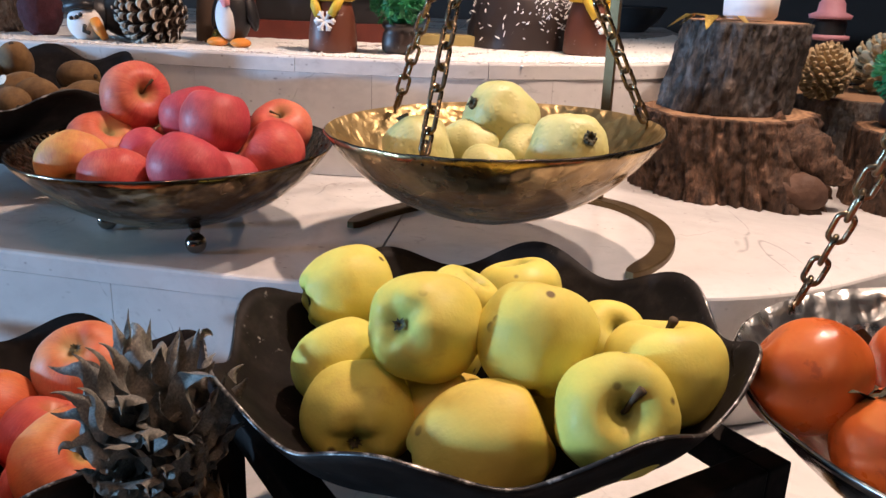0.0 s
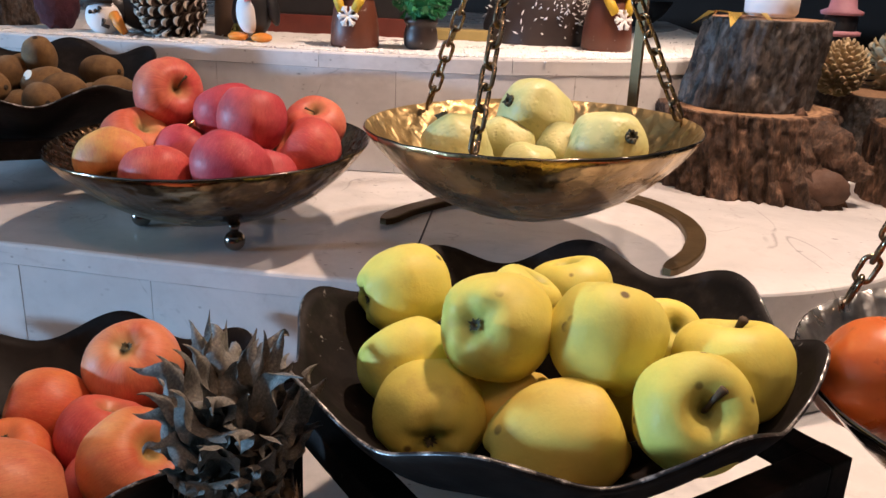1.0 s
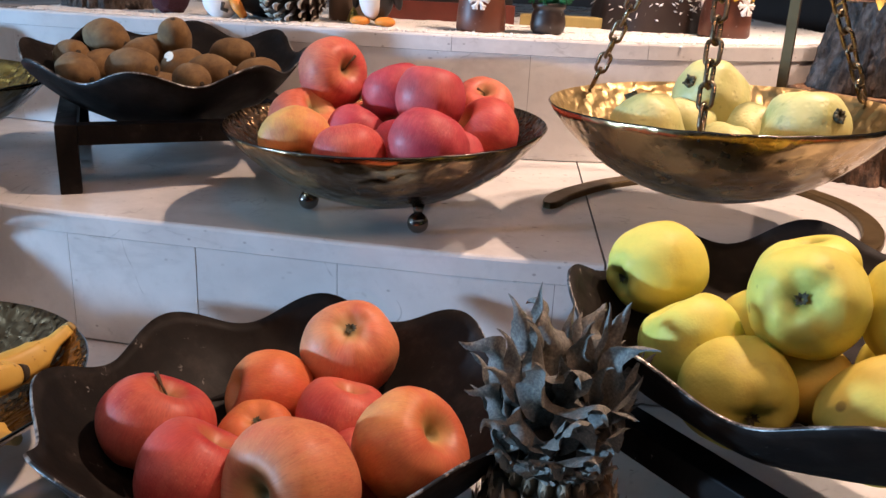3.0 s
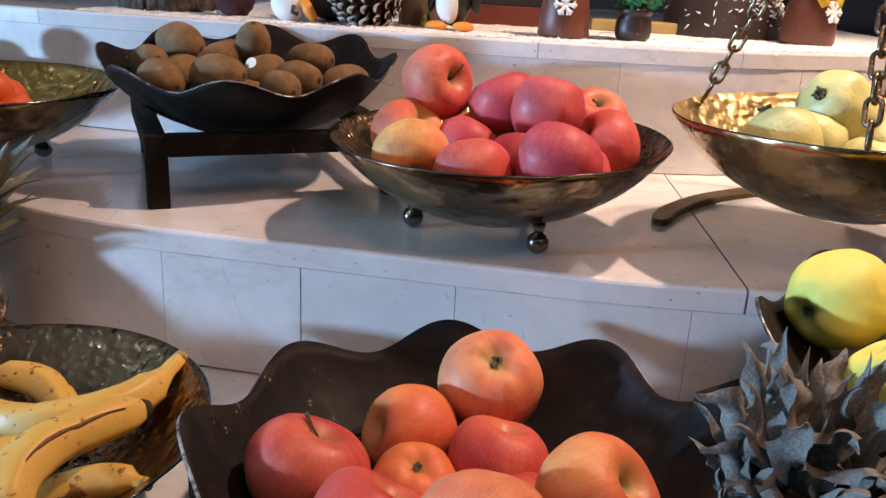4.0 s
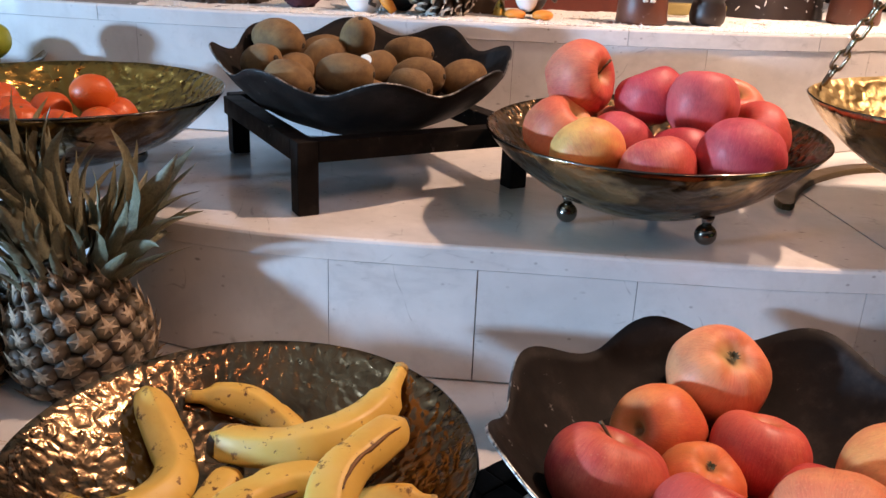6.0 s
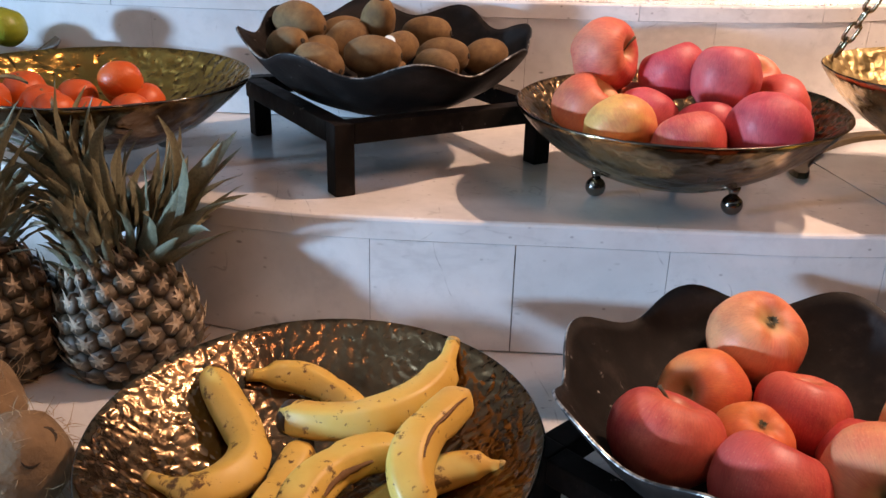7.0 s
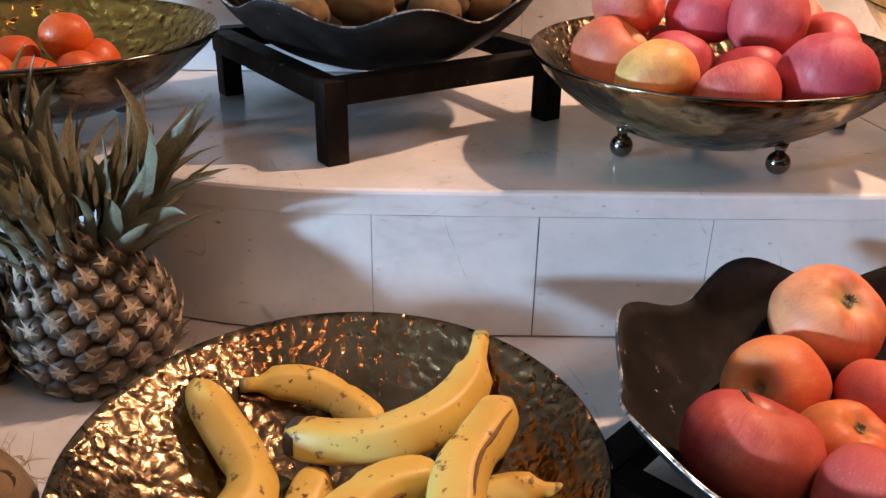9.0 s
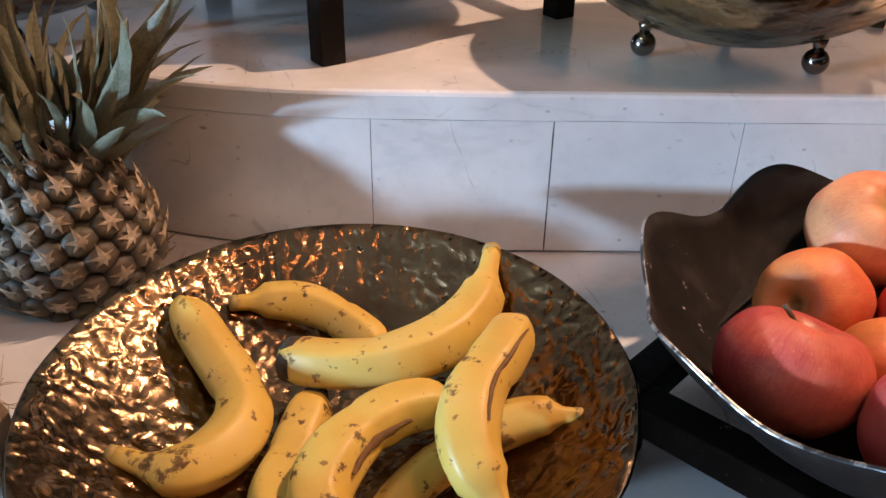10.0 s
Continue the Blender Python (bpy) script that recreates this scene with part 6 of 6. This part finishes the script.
bm = bmesh.new()
rows = revolve(bm, [(0.102, 0.0), (0.100, 0.03), (0.092, 0.07), (0.074, 0.105), (0.045, 0.128), (0.003, 0.136)], 56)
for v in bm.verts:
    v.co += v.co.normalized() * 0.010 * noise.noise(v.co * 22)
    v.co.y *= 0.75
dome = thing("yule_cake", pose(0.062, 1.640, T2 + 0.001), "black dome shaped cake speckled with white icing snow", "cake")
part("cake", bm, M["choc_dark"], dome)
rnd = random.Random(3)
bm = bmesh.new()
for k in range(420):
    drift = k % 3
    a = rnd.gauss(-0.75, 0.45) if drift else rnd.uniform(0, 2 * math.pi)
    t = min(1.0, abs(rnd.gauss(0.75, 0.25))) if drift == 1 else rnd.random() ** 0.7
    z = 0.012 + 0.122 * t
    r = 0.102 * math.sqrt(max(0.02, 1 - (z / 0.138) ** 2.2)) + 0.003
    p = Vector((r * math.cos(a), r * 0.75 * math.sin(a), z))
    way = Vector((rnd.uniform(-1, 1), rnd.uniform(-0.3, 0.3), rnd.uniform(-1, 1))).normalized() * rnd.uniform(0.001, 0.0055)
    tube(bm, [p + way, p, p - way], [0.0005, rnd.uniform(0.0008, 0.0021), 0.0005], 6)
tagged(part("icing_flecks", bm, M["white"], dome, "white icing drips and flecks"), kind="stuff")

board = thing("display_board", pose(-0.315, 1.610, T2), "black slate board with a red brown frame", "board")
bm = bmesh.new()
box(bm, -0.130, 0.130, -0.006, 0.008, 0.030, 0.24, 0.002)
part("slate", bm, M["slate"], board, smooth=False)
for x0, x1, z0, z1 in ((-0.135, 0.135, 0.0, 0.034), (-0.135, 0.135, 0.085, 0.105), (-0.135, -0.115, 0.034, 0.24)):
    bm = bmesh.new()
    box(bm, x0, x1, -0.014, -0.0065, z0, z1, 0.002)
    part("rail", bm, M["redwood"], board, smooth=False)
strip = thing("wooden_plank", pose(-0.085, 1.620, T2), "pale gold painted plank lying on the snow", "plank")
bm = bmesh.new()
box(bm, -0.085, 0.080, -0.02, 0.02, 0.0, 0.020, 0.003)
part("plank", bm, plain("pale_gold_paint", (0.38, 0.29, 0.10), 0.6, 0, 0.3, 30), strip, smooth=False)
bm = bmesh.new()
revolve(bm, [(0.032, 0.0), (0.030, 0.04), (0.026, 0.09), (0.020, 0.13), (0.001, 0.135)], 24, lambda r, z, a: (r * math.cos(a) * (1 + 0.05 * math.cos(3 * a + z * 30)), r * math.sin(a), z))
tagged(part("paper_cone", bm, M["card"], m=pose(-0.462, 1.478, T2)), "folded brown kraft paper cone", "decoration")
bm = bmesh.new()
revolve(bm, [(0.013, 0.0), (0.0125, 0.002), (0.009, 0.010), (0.006, 0.018), (0.002, 0.024), (0.001, 0.026)], 20)
tagged(part("bell", bm, M["goldfoil"], m=pose(-0.442, 1.432, T2)), "tiny gold christmas bell on the snow", "decoration")
bm = bmesh.new()
ball(bm, (0, 0, 0.045), (0.036, 0.034, 0.048), u=40, v=28)
for v in bm.verts:
    v.co += v.normal * 0.004 * noise.noise(v.co * 120)
tagged(part("bauble", bm, M["maroon"], m=pose(-0.752, 1.435, T2)), "fuzzy dark maroon bauble on the shelf", "ornament")
stump(-0.900, 1.520, T2, 0.075, 0.070, 0.16, (0, 0), 21, "darkbark", "dark grey bark log on the upper shelf")

bm = bmesh.new()
revolve(bm, [(0.001, 0.0), (0.034, 0.0), (0.039, 0.006), (0.040, 0.030), (0.036, 0.060), (0.025, 0.072), (0.001, 0.075)], 30)
tagged(part("snowman_base", bm, M["white"], m=pose(0.406, 1.392, T1 + 0.256)), "rounded white icing block on a log", "decoration")
bm = bmesh.new()
for a, ln in ((-165, 0.075), (-112, 0.070), (-40, 0.06), (-215, 0.06)):
    u, v = Vector((math.cos(radians(a)), math.sin(radians(a)), 0)), Vector((-math.sin(radians(a)), math.cos(radians(a)), 0))
    q = [u * 0.0 - v * 0.012, u * 0.0 + v * 0.012, u * ln * 0.6 + v * 0.010 + Vector((0, 0, 0.003)), u * ln * 0.6 - v * 0.010 + Vector((0, 0, 0.003)), u * ln + Vector((0, 0, -0.016))]
    for off in (0.0, 0.0012):
        w = [bm.verts.new(p + Vector((0, 0, 0.004 + off))) for p in q]
        bm.faces.new(w[:4]), bm.faces.new((w[3], w[2], w[4]))
tagged(part("gold_star", bm, M["goldfoil"], m=pose(0.350, 1.345, T1 + 0.254), smooth=False), "gold foil star on the dark log", "decoration")
jar = thing("hat_jar", pose(0.648, 1.790, T1 + 0.008), "dark glass jar with pink icing hat and collar", "jar")
bm = bmesh.new()
revolve(bm, [(0.001, 0.0), (0.05, 0.0), (0.05, 0.15), (0.035, 0.165), (0.030, 0.20), (0.032, 0.235), (0.028, 0.245), (0.001, 0.245)], 28)
part("glass", bm, M["black"], jar)
bm = bmesh.new()
revolve(bm, [(0.030, 0.203), (0.040, 0.205), (0.040, 0.212), (0.030, 0.214)], 28)
part("collar", bm, M["pinkish"], jar, "pink icing collar")
bm = bmesh.new()
revolve(bm, [(0.001, 0.243), (0.038, 0.243), (0.040, 0.250), (0.026, 0.256), (0.024, 0.272), (0.018, 0.280), (0.001, 0.281)], 28)
part("hat", bm, M["pinkish"], jar, "pink icing hat")
bm = bmesh.new()
revolve(bm, [(0.001, 0.0), (0.05, 0.0), (0.085, 0.03), (0.105, 0.062), (0.108, 0.066), (0.102, 0.064), (0.08, 0.034), (0.045, 0.008), (0.001, 0.006)], 32)
tagged(part("serving_dish", bm, M["darkmetal"], m=pose(0.320, 2.42, T2 + 0.001)), "dark metal dish standing in shadow", "dish")

# ---- artificial snow ----
rnd = random.Random(8)
bm = bmesh.new()
ln = [p for p in outline(EDGE2, 420, 0.010) if -1.0 < p.x < 0.44 and p.y < 2.0]
rows = []
for p in ln:
    row = []
    for k in range(48):
        y = p.y + 0.60 * (k / 47) ** 1.4
        q = Vector((p.x * 34, y * 34, 0))
        hgt = 0.0020 * noise.noise(q) + 0.0016 * noise.noise(q * 2.7) + 0.0014 * noise.noise(q * 6.1) + (0.0010 if k else -0.002) - (0.004 * max(0.0, noise.noise(q * 0.35) - 0.12) if p.x < 0.0 else 0.0)
        row.append(bm.verts.new((p.x, y, T2 + hgt)))
    rows.append(row)
grid_faces(bm, rows, False)
tagged(part("snow", bm, M["snow"]), "thin patchy white artificial snow on the upper shelf", "snow", kind="stuff")
verts, faces = [], []
for k in range(3600):
    p = ln[rnd.randrange(len(ln))]
    back = rnd.random() ** 2.2 * 0.22
    fall = rnd.random() < 0.05
    c = Vector((p.x + rnd.uniform(-0.006, 0.006), p.y + back - (0.011 if fall else 0.004), T2 + 0.001 - (rnd.uniform(0, 0.006) if fall else 0)))
    s = rnd.uniform(0.0006, 0.0026)
    b0 = len(verts)
    verts += [c + Vector(d) * s * rnd.uniform(0.7, 1.3) for d in ((1, 0, 0), (-1, 0, 0), (0, 1, 0), (0, -1, 0), (0, 0, 1), (0, 0, -0.6))]
    faces += [(b0 + i, b0 + j, b0 + m) for i, j, m in ((0, 2, 4), (2, 1, 4), (1, 3, 4), (3, 0, 4), (2, 0, 5), (1, 2, 5), (3, 1, 5), (0, 3, 5))]
me = bpy.data.meshes.new("snow_grains")
me.from_pydata(verts, [], faces)
me.materials.append(M["snow"])
tagged(new("snow_grains", me), "loose white snow grains along the shelf edge", "snow", kind="stuff")
